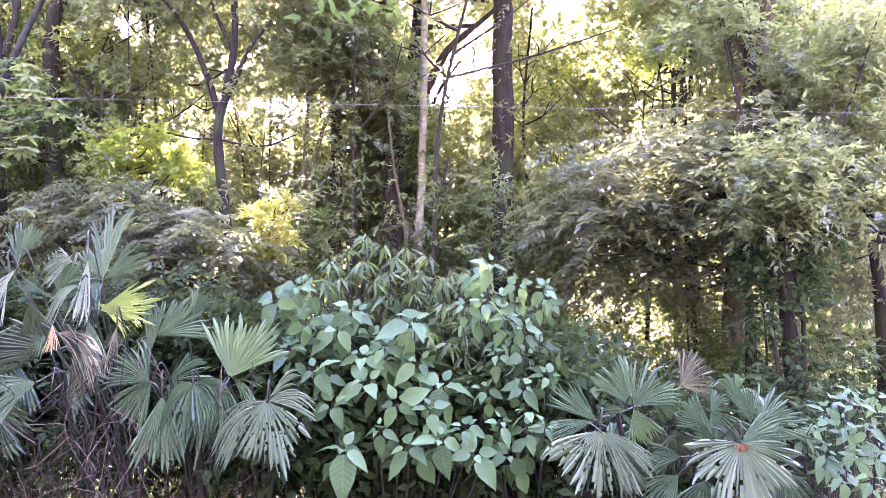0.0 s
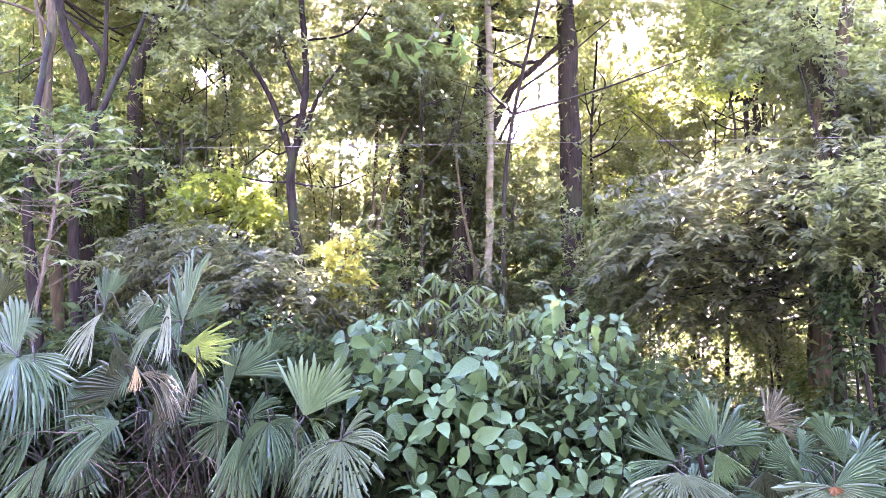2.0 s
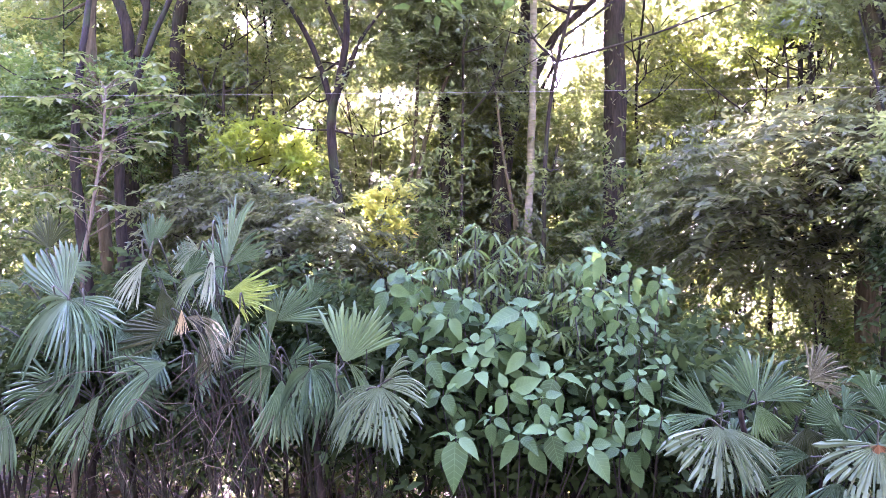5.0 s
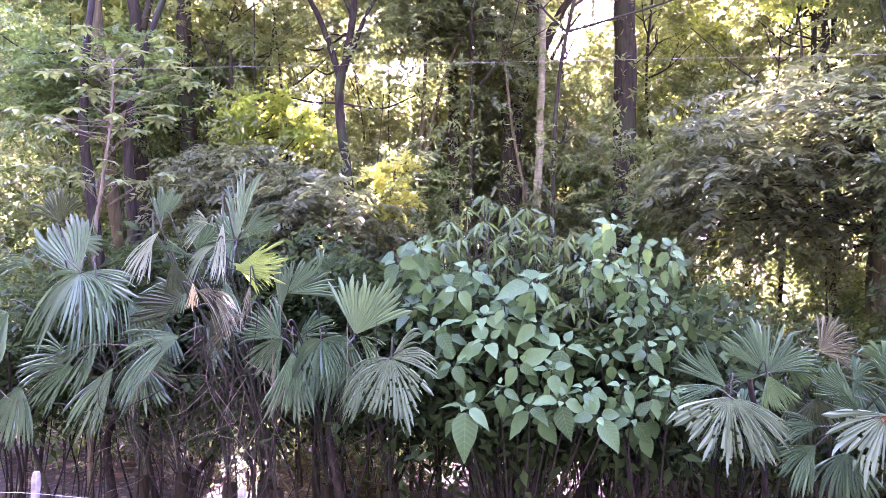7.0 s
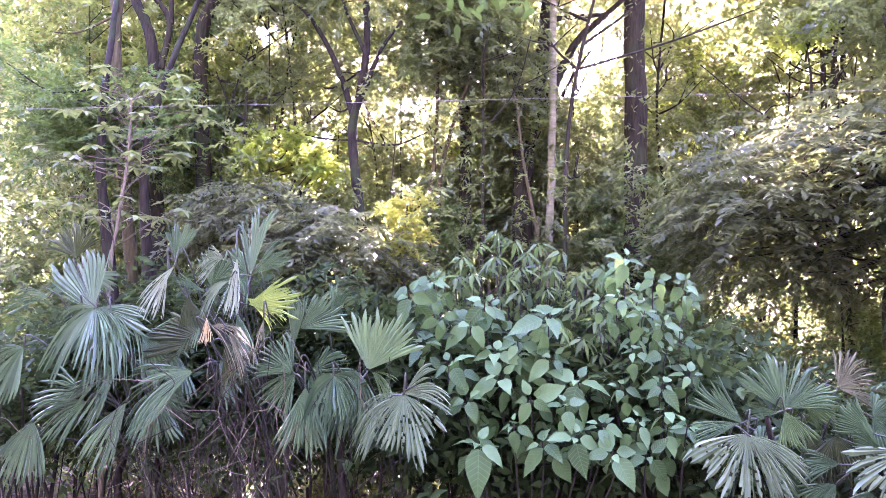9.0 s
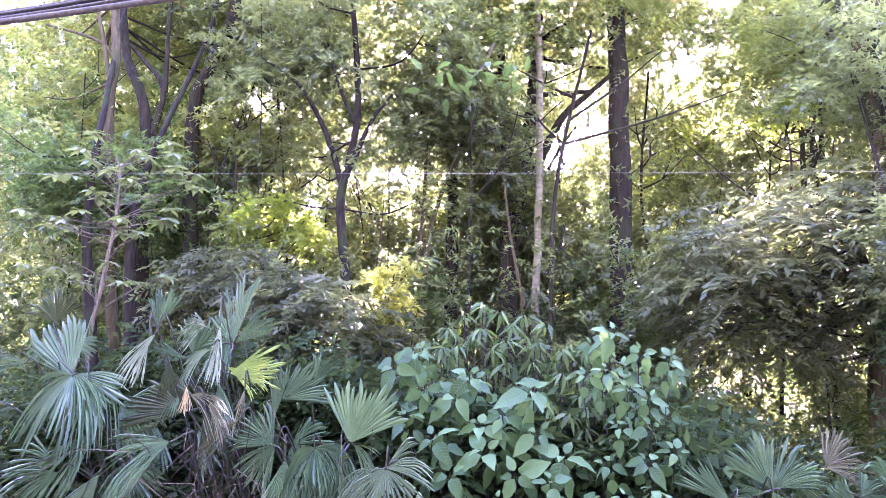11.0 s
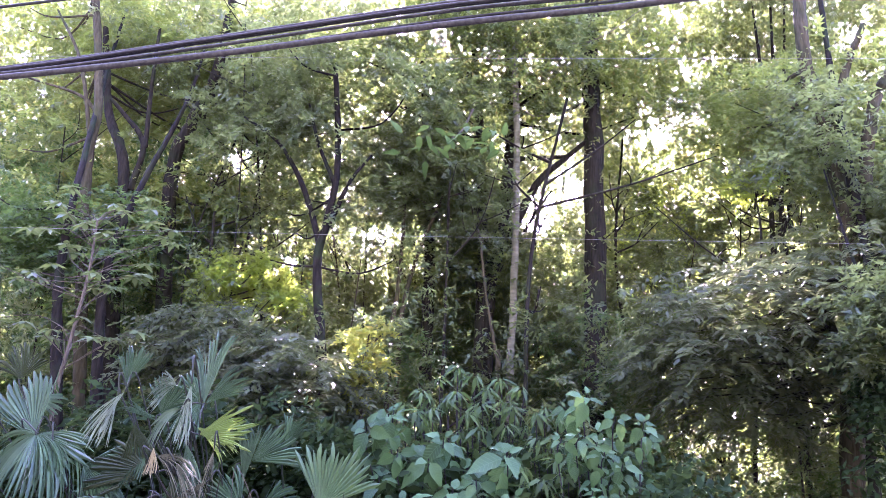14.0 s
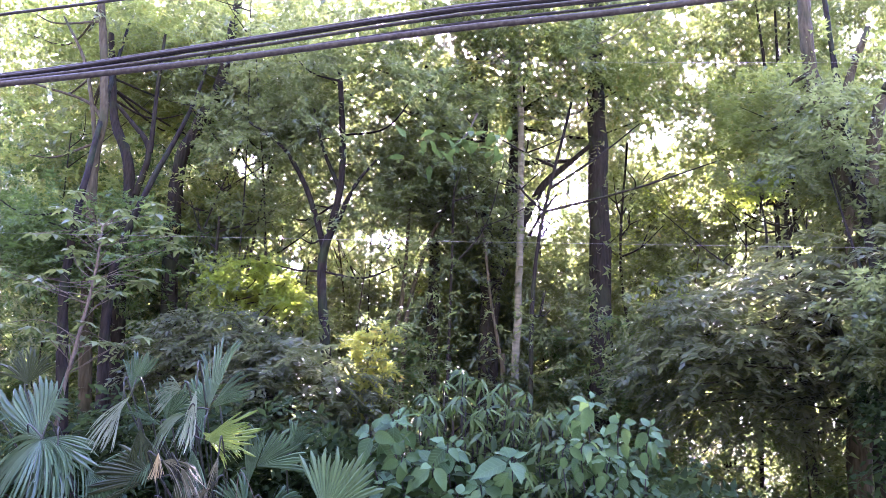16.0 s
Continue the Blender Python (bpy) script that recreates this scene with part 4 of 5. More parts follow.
# ---- fan palms ----
def fan_blade(radius, spread, droop, holes, torn, seg, fold, joint):
    """A pleated fan: segments joined near the hub, free and hanging towards their tips. x runs along the middle, z is up from the blade."""
    vs, qs = [], []
    ang = np.linspace(-spread, spread, seg + 1)
    k = 0
    rad = np.array([0.03, 0.22, 0.40, 0.55, 0.66, 0.76, 0.86, 0.95, 1.0])
    if holes > 0.1:
        rad = np.concatenate([[0.03, 0.2, 0.36], np.linspace(0.44, 1.0, 14)])
    left, hang, twist = 0, droop, 0.0
    for i in range(seg):
        if left == 0:
            left, hang, twist, sag = int(rng.integers(1, 6)), droop * rng.uniform(0.55, 1.6), rng.normal(0, 0.05), rng.uniform(1.8, 3.6)
        left -= 1
        a0, a1 = ang[i], ang[i + 1]
        am, half = (a0 + a1) / 2, (a1 - a0) / 2
        split = rng.uniform(joint, joint + 0.18) if rng.random() > torn else rng.uniform(0.15, 0.35)
        reach = radius * (0.80 + 0.20 * math.cos(am * 0.6)) * rng.uniform(0.80, 1.08)
        tip = 0.02 * rng.normal() * radius
        near_r = rad + np.where((rad > 0.1) & (rad < 0.97), rng.normal(0, 0.014, len(rad)), 0)
        for s in (-1, 1):
            for j, r in enumerate(near_r):
                free = max(0.0, (r - split) / (1 - split))
                w = half * min(1.0, 1.04 * split / max(r, 0.01)) * (1 - 0.93 * free ** 2.6)
                a = am + twist * free + s * w
                lift = 0.25 * half * r * fold * (1 - 0.5 * free)
                vs.append((r * reach * math.cos(am + twist * free), r * reach * math.sin(am + twist * free), lift, hang * r ** sag + tip * free))
                vs.append((r * reach * math.cos(a), r * reach * math.sin(a), -lift, hang * r ** sag + tip * free))
                if j:
                    if not (holes and 0.42 < r < 0.97 and rng.random() < holes):
                        qs.append((k - 2, k, k + 1, k - 1) if s > 0 else (k - 2, k - 1, k + 1, k))
                k += 2
    return np.array(vs), np.array(qs)


FROND_LABELS = {"d": "dead brown dry frond", "w": "dry greyish-brown frond", "f": "fresh green pleated frond", "l": "frond coloured yellow-green to look as if the sun were behind it", "h": "pale frond full of holes",
                "o": "pale frond with holes, browned at the hub", "t": "torn pale frond", "n": "dull olive frond", "y": "yellow wilted frond"}


def palm(at, label, group, fronds, seed, more=5):
    """A fan palm: short stem, and fronds given by hub, way of the middle, radius, half spread, droop and look."""
    global rng
    keep, rng = rng, np.random.default_rng(seed)
    ob = thing("fan_palm", at, label, "palm", group)
    at = np.array(at, dtype=float)
    v, q = tube(smooth_path([(0, 0, 0), (0.02, 0, 0.4), (0, 0.02, 0.9)], 5), 0.09, 0.07, 9, 0.15)
    part("stem", mesh_of("stem", v, [], q, bark_dark), ob)
    looks = {"g": (palm_leaf, 0.0, 0.08), "f": (palm_leaf_fresh, 0.0, 0.0), "l": (palm_leaf_sun_painted, 0.02, 0.1), "h": (palm_leaf_pale, 0.13, 0.12), "c": (palm_leaf_pale, 0.0, 0.1),
             "p": (palm_leaf, 0.05, 0.25), "o": (palm_leaf_pale, 0.06, 0.1), "t": (palm_leaf_torn, 0.06, 0.3), "n": (palm_leaf_olive, 0.0, 0.15),
             "d": (palm_leaf_dead, 0.08, 0.8), "w": (palm_leaf_dead, 0.03, 0.3), "y": (palm_leaf_wilted, 0.04, 0.3)}
    hubs = [np.array(f[:3]) for f in fronds]
    behind = []
    for _ in range(more):
        p = hubs[int(rng.integers(len(hubs)))] + np.array([rng.normal(0, 0.28), rng.uniform(0.15, 0.5), rng.normal(-0.22, 0.2)])
        behind.append((*p, rng.normal(0, 0.7), rng.uniform(-0.6, 0.1), rng.uniform(-0.8, 0.5), rng.uniform(0.34, 0.52), rng.uniform(50, 120), rng.uniform(0.1, 0.5), int(rng.integers(2)), "g" if rng.random() < 0.8 else "p"))
    for hx, hy, hz, dx, dy, dz, radius, spread, droop, face, look_key in [*fronds, *behind]:
        radius *= 1.1 if face == 0 else 0.92
        mat, holes, torn = looks[look_key]
        hub = np.array([hx, hy, hz]) - at
        along = unit(np.array([dx, dy, dz]))
        normal = np.array([0, -1, 0.35]) if face == 0 else np.array([0.1 * rng.normal(), -0.55, 0.85])
        normal = unit(normal - along * (normal @ along))
        side = np.cross(normal, along)
        seg = int(9 + spread / 5.5)
        v, q = fan_blade(radius, radians(spread), droop * radius, holes, torn, seg, 1.0, 0.64 if face == 0 else 0.48)
        w = hub + v[:, 0:1] * along + v[:, 1:2] * side + v[:, 2:3] * normal
        w[:, 2] -= v[:, 3]
        w[:, 1] -= 0.15 * v[:, 3]
        frond = part("frond", mesh_of("frond", w, [], q, mat, False), ob, FROND_LABELS.get(look_key, ""))
        if look_key == "o":
            v, q = fan_blade(radius * 0.14, radians(80), 0.02, 0.0, 0.6, 16, 1.0, 0.3)
            w = hub + v[:, 0:1] * along + v[:, 1:2] * side + v[:, 2:3] * normal + normal * 0.012
            part("withered_patch", mesh_of("withered_patch", w, [], q, palm_leaf_rust, False), frond, "rust-brown withered patch")
        crown = np.array([0, 0, 0.9])
        out = hub - along * radius * 0.35
        path = smooth_path([crown, (crown + out) / 2 + np.array([0, 0.12, 0.18]), out, hub], 6)
        v, q = tube(path, 0.010, 0.007, 6)
        part("petiole", mesh_of("petiole", v, [], q, stalk_green), frond)
    rng = keep
    return ob


PALMS = "fan palms along the fence"
palm((-4.35, 8.7, 0), "fan palm with blue-green drooping split fronds beside the fence", PALMS, [
    (-4.55, 7.75, 3.06, -0.53, 0.10, 0.85, 0.63, 42, 0.05, 0, "g"), (-4.40, 7.60, 3.08, 0.95, -0.25, -0.31, 0.60, 34, 0.18, 0, "g"),
    (-4.36, 7.50, 3.07, -0.34, -0.75, -0.94, 0.48, 118, 0.85, 1, "p"), (-4.22, 7.55, 3.02, 0.34, -0.60, -0.94, 0.47, 80, 0.75, 1, "p"),
    (-5.09, 7.80, 3.18, -0.99, 0.00, 0.14, 0.41, 30, 0.35, 0, "p"), (-5.02, 8.10, 3.61, -0.17, 0.00, 0.98, 0.36, 60, 0.10, 0, "n"),
    (-4.04, 7.80, 2.81, 0.94, 0.00, -0.34, 0.46, 60, 0.20, 0, "g")], 11, 3)
palm((-4.0, 8.9, 0), "low fan palm with dull hanging split fronds under a taller one", PALMS, [
    (-4.49, 7.60, 2.26, -0.98, -0.20, 0.21, 0.42, 38, 0.25, 0, "g"), (-4.38, 7.50, 2.20, -0.91, -0.35, -0.42, 0.38, 40, 0.40, 0, "p"),
    (-4.17, 7.65, 2.51, -0.87, -0.40, -0.50, 0.39, 45, 0.50, 0, "p"), (-3.98, 7.50, 2.21, -0.47, -0.20, -0.88, 0.59, 26, 0.15, 0, "p"),
    (-3.77, 7.65, 2.22, 0.03, -0.10, -1.00, 0.39, 48, 0.05, 0, "g"), (-3.33, 7.50, 2.51, -0.96, -0.35, -0.28, 0.56, 36, 0.40, 0, "p"),
    (-5.24, 7.70, 2.68, -0.77, -0.20, -0.64, 0.39, 60, 0.35, 0, "g"), (-5.08, 7.70, 1.97, -0.17, -0.20, -0.98, 0.41, 50, 0.30, 0, "g")], 21, 3)
palm((-3.0, 8.8, 0), "fan palm with tall upright grey-green fronds and one torn pale one", PALMS, [
    (-3.79, 7.90, 3.58, 0.14, 0.10, 0.99, 0.34, 36, 0.00, 0, "g"), (-2.90, 7.70, 3.40, -0.02, 0.10, 1.00, 0.62, 17, 0.03, 0, "g"),
    (-2.91, 7.75, 3.41, 0.74, 0.10, 0.67, 0.43, 24, 0.05, 0, "g"), (-3.32, 7.75, 3.30, 0.14, 0.00, 0.99, 0.34, 40, 0.05, 0, "g"),
    (-2.95, 7.50, 3.56, -0.03, -0.10, -1.00, 0.53, 13, 0.00, 0, "t"), (-3.14, 7.60, 3.56, -0.98, -0.30, 0.21, 0.21, 50, 0.50, 0, "t"),
    (-2.87, 7.60, 3.13, 0.97, 0.10, 0.24, 0.46, 33, 0.04, 0, "l"), (-2.90, 7.62, 3.19, 0.91, 0.10, -0.42, 0.38, 20, 0.10, 0, "l")], 12, 2)
palm((-3.3, 8.6, 0), "tattered fan palm with torn and folded olive fronds", PALMS, [
    (-3.02, 7.50, 3.34, -0.97, -0.30, -0.26, 0.26, 38, 0.75, 1, "h"), (-3.28, 7.60, 3.23, -0.91, 0.00, 0.42, 0.34, 9, 0.00, 0, "g"),
    (-3.37, 7.80, 2.77, -0.99, 0.00, 0.14, 0.55, 36, 0.10, 0, "n"), (-3.62, 7.85, 3.20, 0.26, 0.00, -0.97, 0.39, 34, 0.10, 0, "n"),
    (-3.17, 7.80, 2.79, 0.34, 0.00, -0.94, 0.42, 24, 0.10, 0, "n"), (-3.60, 7.55, 3.48, -0.62, -0.20, -0.79, 0.41, 18, 0.15, 0, "t"),
    (-3.69, 7.60, 3.45, -0.17, -0.10, -0.98, 0.40, 11, 0.05, 0, "t")], 22, 1)
palm((-2.75, 8.5, 0), "dying fan palm with dry brown hanging fronds", PALMS, [
    (-3.18, 7.50, 2.93, 0.99, -0.30, -0.14, 0.40, 26, 0.35, 0, "d"), (-2.98, 7.45, 2.88, 0.79, -0.30, -0.62, 0.34, 24, 0.30, 0, "d"),
    (-2.67, 7.50, 2.99, -0.09, -0.20, -1.00, 0.35, 16, 0.10, 0, "d"), (-2.68, 7.45, 2.73, -0.87, -0.20, -0.50, 0.33, 20, 0.40, 0, "d"),
    (-2.97, 7.60, 3.04, 0.34, -0.20, -0.94, 0.36, 22, 0.20, 0, "g"), (-3.20, 7.45, 3.00, 0.09, -0.10, -1.00, 0.20, 20, 0.10, 0, "y")], 32, 0)
palm((-2.3, 8.8, 0), "fan palm with bluish fronds hanging and standing round its crown", PALMS, [
    (-2.41, 7.75, 2.91, 0.79, 0.05, 0.62, 0.45, 38, 0.08, 0, "g"), (-2.13, 7.85, 3.05, 0.26, 0.05, 0.97, 0.30, 30, 0.10, 0, "g"),
    (-2.39, 7.55, 2.52, -0.77, 0.00, 0.64, 0.37, 48, 0.08, 0, "g"), (-2.38, 7.60, 2.53, -0.62, -0.10, -0.79, 0.40, 36, 0.10, 0, "g"),
    (-2.25, 7.50, 2.40, 0.00, -0.15, -1.00, 0.52, 30, 0.08, 0, "g"), (-2.45, 7.70, 2.73, 0.03, 0.00, 1.00, 0.49, 14, 0.00, 0, "g")], 13, 2)
palm((-1.6, 8.7, 0), "fan palm with a fresh pleated frond and a holed one", PALMS, [
    (-1.68, 7.50, 2.56, 0.29, 0.10, 0.96, 0.52, 50, 0.02, 0, "f"), (-1.96, 7.40, 2.51, -0.09, -0.65, -1.00, 0.33, 125, 0.70, 1, "p"),
    (-1.31, 7.30, 2.38, -0.03, -0.35, -1.00, 0.42, 70, 0.30, 0, "h"), (-1.31, 7.32, 2.38, 0.88, -0.20, 0.47, 0.40, 36, 0.35, 0, "c"),
    (-1.34, 7.33, 2.38, -0.97, -0.25, -0.26, 0.38, 30, 0.75, 0, "h"), (-1.67, 7.60, 2.54, 0.91, -0.30, -0.42, 0.24, 30, 0.50, 0, "f")], 23, 1)
palm((1.6, 8.9, 0), "fan palm with broad grey-green fronds, one full of holes", PALMS, [
    (1.50, 7.65, 2.19, -0.74, 0.10, 0.67, 0.43, 24, 0.03, 0, "g"), (1.44, 7.50, 2.21, -0.99, -0.20, -0.14, 0.36, 17, 0.20, 0, "g"),
    (1.45, 7.30, 2.16, -0.14, -0.30, -0.99, 0.47, 75, 0.10, 0, "h"), (1.47, 7.28, 2.14, 0.91, -0.30, -0.42, 0.38, 36, 0.30, 0, "h")], 14, 1)
palm((1.95, 9.2, 0), "fan palm with dark upright fronds and a dry one behind", PALMS, [
    (1.86, 7.80, 2.30, -0.17, 0.10, 0.98, 0.44, 50, 0.03, 0, "g"), (1.88, 7.82, 2.31, 0.82, 0.10, 0.57, 0.41, 30, 0.10, 0, "g"),
    (1.81, 7.60, 2.31, 0.37, -0.20, -0.93, 0.27, 38, 0.10, 0, "f"), (1.79, 7.70, 2.29, -1.00, 0.00, -0.03, 0.26, 22, 0.05, 0, "g"),
    (2.45, 8.30, 2.47, 0.53, 0.00, 0.85, 0.37, 36, 0.10, 0, "w"), (2.45, 8.30, 2.46, 1.00, 0.00, 0.09, 0.45, 30, 0.25, 0, "w"),
    (2.06, 8.00, 2.39, 0.94, 0.00, -0.34, 0.29, 50, 0.10, 0, "f")], 24, 1)
palm((2.75, 8.9, 0), "fan palm with wide pale fronds, one browned at the hub", PALMS, [
    (2.48, 7.60, 2.16, -0.82, 0.10, 0.57, 0.32, 36, 0.05, 0, "g"), (2.61, 7.30, 2.06, -0.03, -0.30, -1.00, 0.47, 105, 0.10, 0, "o"),
    (2.63, 7.34, 2.06, 0.94, -0.10, 0.34, 0.42, 40, 0.15, 0, "g"), (2.46, 7.40, 2.05, -0.87, 0.00, 0.50, 0.24, 40, 0.10, 0, "g"),
    (2.91, 7.80, 2.17, -0.17, 0.10, 0.98, 0.35, 30, 0.05, 0, "g"), (2.99, 7.80, 2.16, 0.91, 0.10, 0.42, 0.40, 45, 0.10, 0, "g")], 15, 2)
palm((2.4, 9.0, 0), "low dark fan palm under the pale fronds", PALMS, [
    (2.18, 7.50, 1.92, -0.99, -0.10, 0.14, 0.30, 30, 0.15, 0, "g"), (2.15, 7.50, 1.77, -0.77, -0.20, -0.64, 0.34, 40, 0.20, 0, "g"),
    (2.25, 7.80, 2.11, 0.17, 0.00, -0.98, 0.36, 60, 0.10, 0, "n"), (3.06, 7.60, 1.81, 0.26, -0.20, -0.97, 0.34, 55, 0.20, 0, "g"),
    (2.42, 7.60, 1.71, -0.17, -0.20, -0.98, 0.33, 60, 0.20, 0, "g"), (2.08, 7.90, 2.10, 0.34, 0.00, -0.94, 0.41, 45, 0.10, 0, "n")], 25, 1)


# ---- large-leaved shrubs: each leaf a piece ----
def blade_mesh(name, length, width, bend, fold, material, steps=9):
    """One leaf blade with a midrib, raised sides and pointed tip."""
    t = np.linspace(0, 1, steps)
    w = width * np.minimum(1.0, 1.02 * np.sin(np.pi * t ** 0.74) ** 0.8) * (1 - 0.45 * t ** 2.5)
    w[0], w[-1] = width * 0.04, width * 0.01
    z = -bend * length * t ** 2
    mid = np.stack([t * length, 0 * t, z], -1)
    left = np.stack([t * length, w / 2, z + fold * w + 0.03 * length * np.sin(t * 19) * (w / width)], -1)
    right = np.stack([t * length, -w / 2, z + fold * w - 0.02 * length * np.sin(t * 17) * (w / width)], -1)
    v = np.stack([left, mid, right], 1).reshape(-1, 3)
    q = []
    for i in range(steps - 1):
        for j in range(2):
            a = i * 3 + j
            q.append((a, a + 3, a + 4, a + 1))
    return mesh_of(name, v, [], q, material)


def rosette_shrub(name, label, at, tips, meshes, stalk_mat, per, tilt, category="shrub", scale=0.8, gap=0.8, hang=0.0, face=0.7, twist=0.3):
    """A shrub of stems that end in whorls of leaves; every leaf is an object."""
    ob = thing(name, at, label, category)
    at = np.array(at, dtype=float)
    inner = [np.array(p) + np.array([rng.normal(0, 0.16), rng.uniform(0.1, 0.35), rng.normal(-0.12, 0.12)]) for p in tips]
    for tip in [*tips, *inner]:
        tip = np.array(tip, dtype=float) - at
        low = np.array([tip[0] * 0.35, tip[1] * 0.4 + 0.15, tip[2] * 0.25])
        path = smooth_path([np.array([tip[0] * 0.1, tip[1] * 0.1, 0]), low, tip + np.array([0, 0.14, -0.35]), tip + np.array([0, 0.03, -0.05])], 5)
        v, q = tube(path, 0.011, 0.004, 6)
        part("stem", mesh_of("stem", v, [], q, stalk_mat), ob)
        n = per + int(rng.integers(-1, 3))
        start = rng.uniform(0, 6.28)
        bow = Euler((rng.normal(face, 0.2), rng.normal(0, 0.25), 0)).to_matrix().to_4x4()
        for i in range(n):
            a = start + i * 2.4 + rng.normal(0, 0.15)
            down = rng.uniform(-0.35, 0.5) * tilt + 0.2 * (i / n) + hang
            s = scale * rng.uniform(0.55, 1.2) * (1.0 if i > 2 else 0.6)
            leaf = part("leaf", meshes[int(rng.integers(len(meshes)))], ob)
            pos = tip + np.array([0.03 * math.cos(a), 0.03 * math.sin(a), -0.20 * (i / n) * gap])
            turn = Euler((rng.normal(0, twist), down, a)).to_matrix().to_4x4()
            leaf.matrix_basis = Matrix.Translation(pos) @ bow @ turn @ Matrix.Diagonal((s, s, s, 1))
    return ob


def paired_shrub(name, label, at, tips, meshes, inner_meshes, pairs, size, face, below, category="shrub"):
    """A shrub of stems that end in crosswise pairs of leaves, small and upright at the tip, wide and hanging lower down; every leaf is an object."""
    ob = thing(name, at, label, category)
    at = np.array(at, dtype=float)
    hidden = [(x + rng.normal(0, 0.2), y + rng.uniform(0.3, 0.6), z + rng.normal(-0.08, 0.14), 0.8) for x, y, z, _ in tips]
    for k, (*tip, big) in enumerate([*tips, *hidden]):
        tip = np.array(tip, dtype=float) - at
        low = np.array([tip[0] * 0.35, tip[1] * 0.4 + 0.15, tip[2] * 0.25])
        path = smooth_path([np.array([tip[0] * 0.1, tip[1] * 0.1, 0]), low, tip + np.array([0, 0.3, -0.35]), tip], 5)
        v, q = tube(path, 0.010, 0.005, 6)
        part("stem", mesh_of("stem", v, [], q, stalk_dark), ob)
        bow = Euler((rng.normal(face, 0.22), rng.normal(0, 0.28), 0)).to_matrix().to_4x4()
        start = rng.uniform(0, 6.28)
        for i in range(pairs + below):
            grow = min(1.0, 0.42 + 0.3 * i) * (1.0 if i < pairs else 0.85)
            for side in (0, 1):
                a = start + i * 1.571 + side * math.pi + rng.normal(0, 0.2)
                dip = min(0.95, -0.5 + 0.48 * i) + rng.normal(0, 0.17)
                s = size * big * grow * rng.uniform(0.82, 1.14)
                sink = 0.028 * i + (0.09 * (i - pairs + 1) if i >= pairs else 0)
                leaf = part("leaf", (meshes if k < len(tips) else inner_meshes)[int(rng.integers(len(meshes)))], ob)
                turn = Euler((rng.normal(0, 0.22), dip, a)).to_matrix().to_4x4()
                leaf.matrix_basis = Matrix.Translation(tip) @ bow @ Matrix.Translation((0.035 * math.cos(a), 0.035 * math.sin(a), -sink)) @ turn @ Matrix.Diagonal((s, s, s, 1))
    return ob


broad_meshes = [blade_mesh("broad_leaf", 0.30, 0.165 + 0.012 * (i % 3), 0.12 + 0.08 * i, 0.14, broad_leaf, 10) for i in range(5)]
narrow_meshes = [blade_mesh("narrow_leaf", 0.24, 0.046 + 0.005 * i, 0.18 + 0.12 * i, 0.08, narrow_leaf, 7) for i in range(4)]
small_meshes = [blade_mesh("small_leaf", 0.2, 0.09 + 0.01 * i, 0.15 + 0.1 * i, 0.1, broad_leaf, 6) for i in range(3)]

SHRUB1 = [
    (-1.40, 7.86, 3.26, 1.15), (-1.22, 7.96, 3.38, 0.70), (-0.69, 7.85, 3.18, 0.75), (-0.81, 7.82, 3.00, 1.10), (-0.38, 7.76, 2.84, 0.85), (-0.12, 7.76, 3.08, 1.10),
    (-0.97, 7.58, 2.64, 0.90), (-0.52, 7.67, 2.54, 1.05), (-0.80, 7.50, 2.35, 0.85), (-0.25, 7.50, 2.37, 0.85), (0.15, 7.68, 2.52, 1.10), (-0.67, 7.38, 2.00, 1.15),
    (-0.15, 7.44, 2.01, 0.95), (0.13, 7.40, 2.08, 0.95), (0.34, 7.47, 2.17, 0.80), (0.41, 7.29, 1.98, 0.85), (-1.10, 7.84, 3.04, 0.85), (-0.58, 7.77, 2.76, 0.80),
    (-0.06, 7.69, 2.72, 0.85), (-1.24, 7.78, 2.83, 0.80), (-0.39, 7.47, 2.15, 0.70), (0.04, 7.45, 2.33, 0.80),
]
SHRUB2 = [
    (0.60, 8.09, 3.62, 0.95), (0.85, 8.00, 3.43, 0.80), (1.09, 7.94, 3.39, 0.75), (0.52, 7.85, 3.27, 0.70), (0.74, 7.93, 3.12, 0.80), (0.88, 7.83, 3.02, 0.80),
    (0.62, 7.78, 2.79, 0.75), (0.91, 7.80, 2.78, 0.75), (1.09, 7.70, 2.60, 0.75), (0.51, 7.69, 2.48, 0.75), (0.85, 7.61, 2.51, 0.80), (0.87, 7.60, 2.31, 0.90),
    (0.65, 7.50, 2.22, 0.75), (0.88, 7.56, 2.15, 0.95), (0.71, 7.46, 1.95, 1.05), (1.02, 7.43, 2.20, 0.70), (0.36, 7.86, 3.23, 0.60),
]
NARROW1 = [
    (-0.68, 8.86, 3.97), (-0.87, 8.90, 3.85), (-0.50, 8.84, 3.88), (-1.03, 8.76, 3.70), (-0.67, 8.71, 3.69), (-0.35, 8.76, 3.73),
    (-0.23, 8.67, 3.60), (-0.89, 8.62, 3.51), (-0.54, 8.63, 3.48), (-0.09, 8.67, 3.54), (-0.76, 8.76, 3.61), (-1.07, 8.65, 3.48),
    (-0.42, 8.60, 3.34), (-0.14, 8.61, 3.37), (-0.65, 8.58, 3.28), (-0.01, 8.81, 3.76), (-0.40, 8.62, 3.57),
]
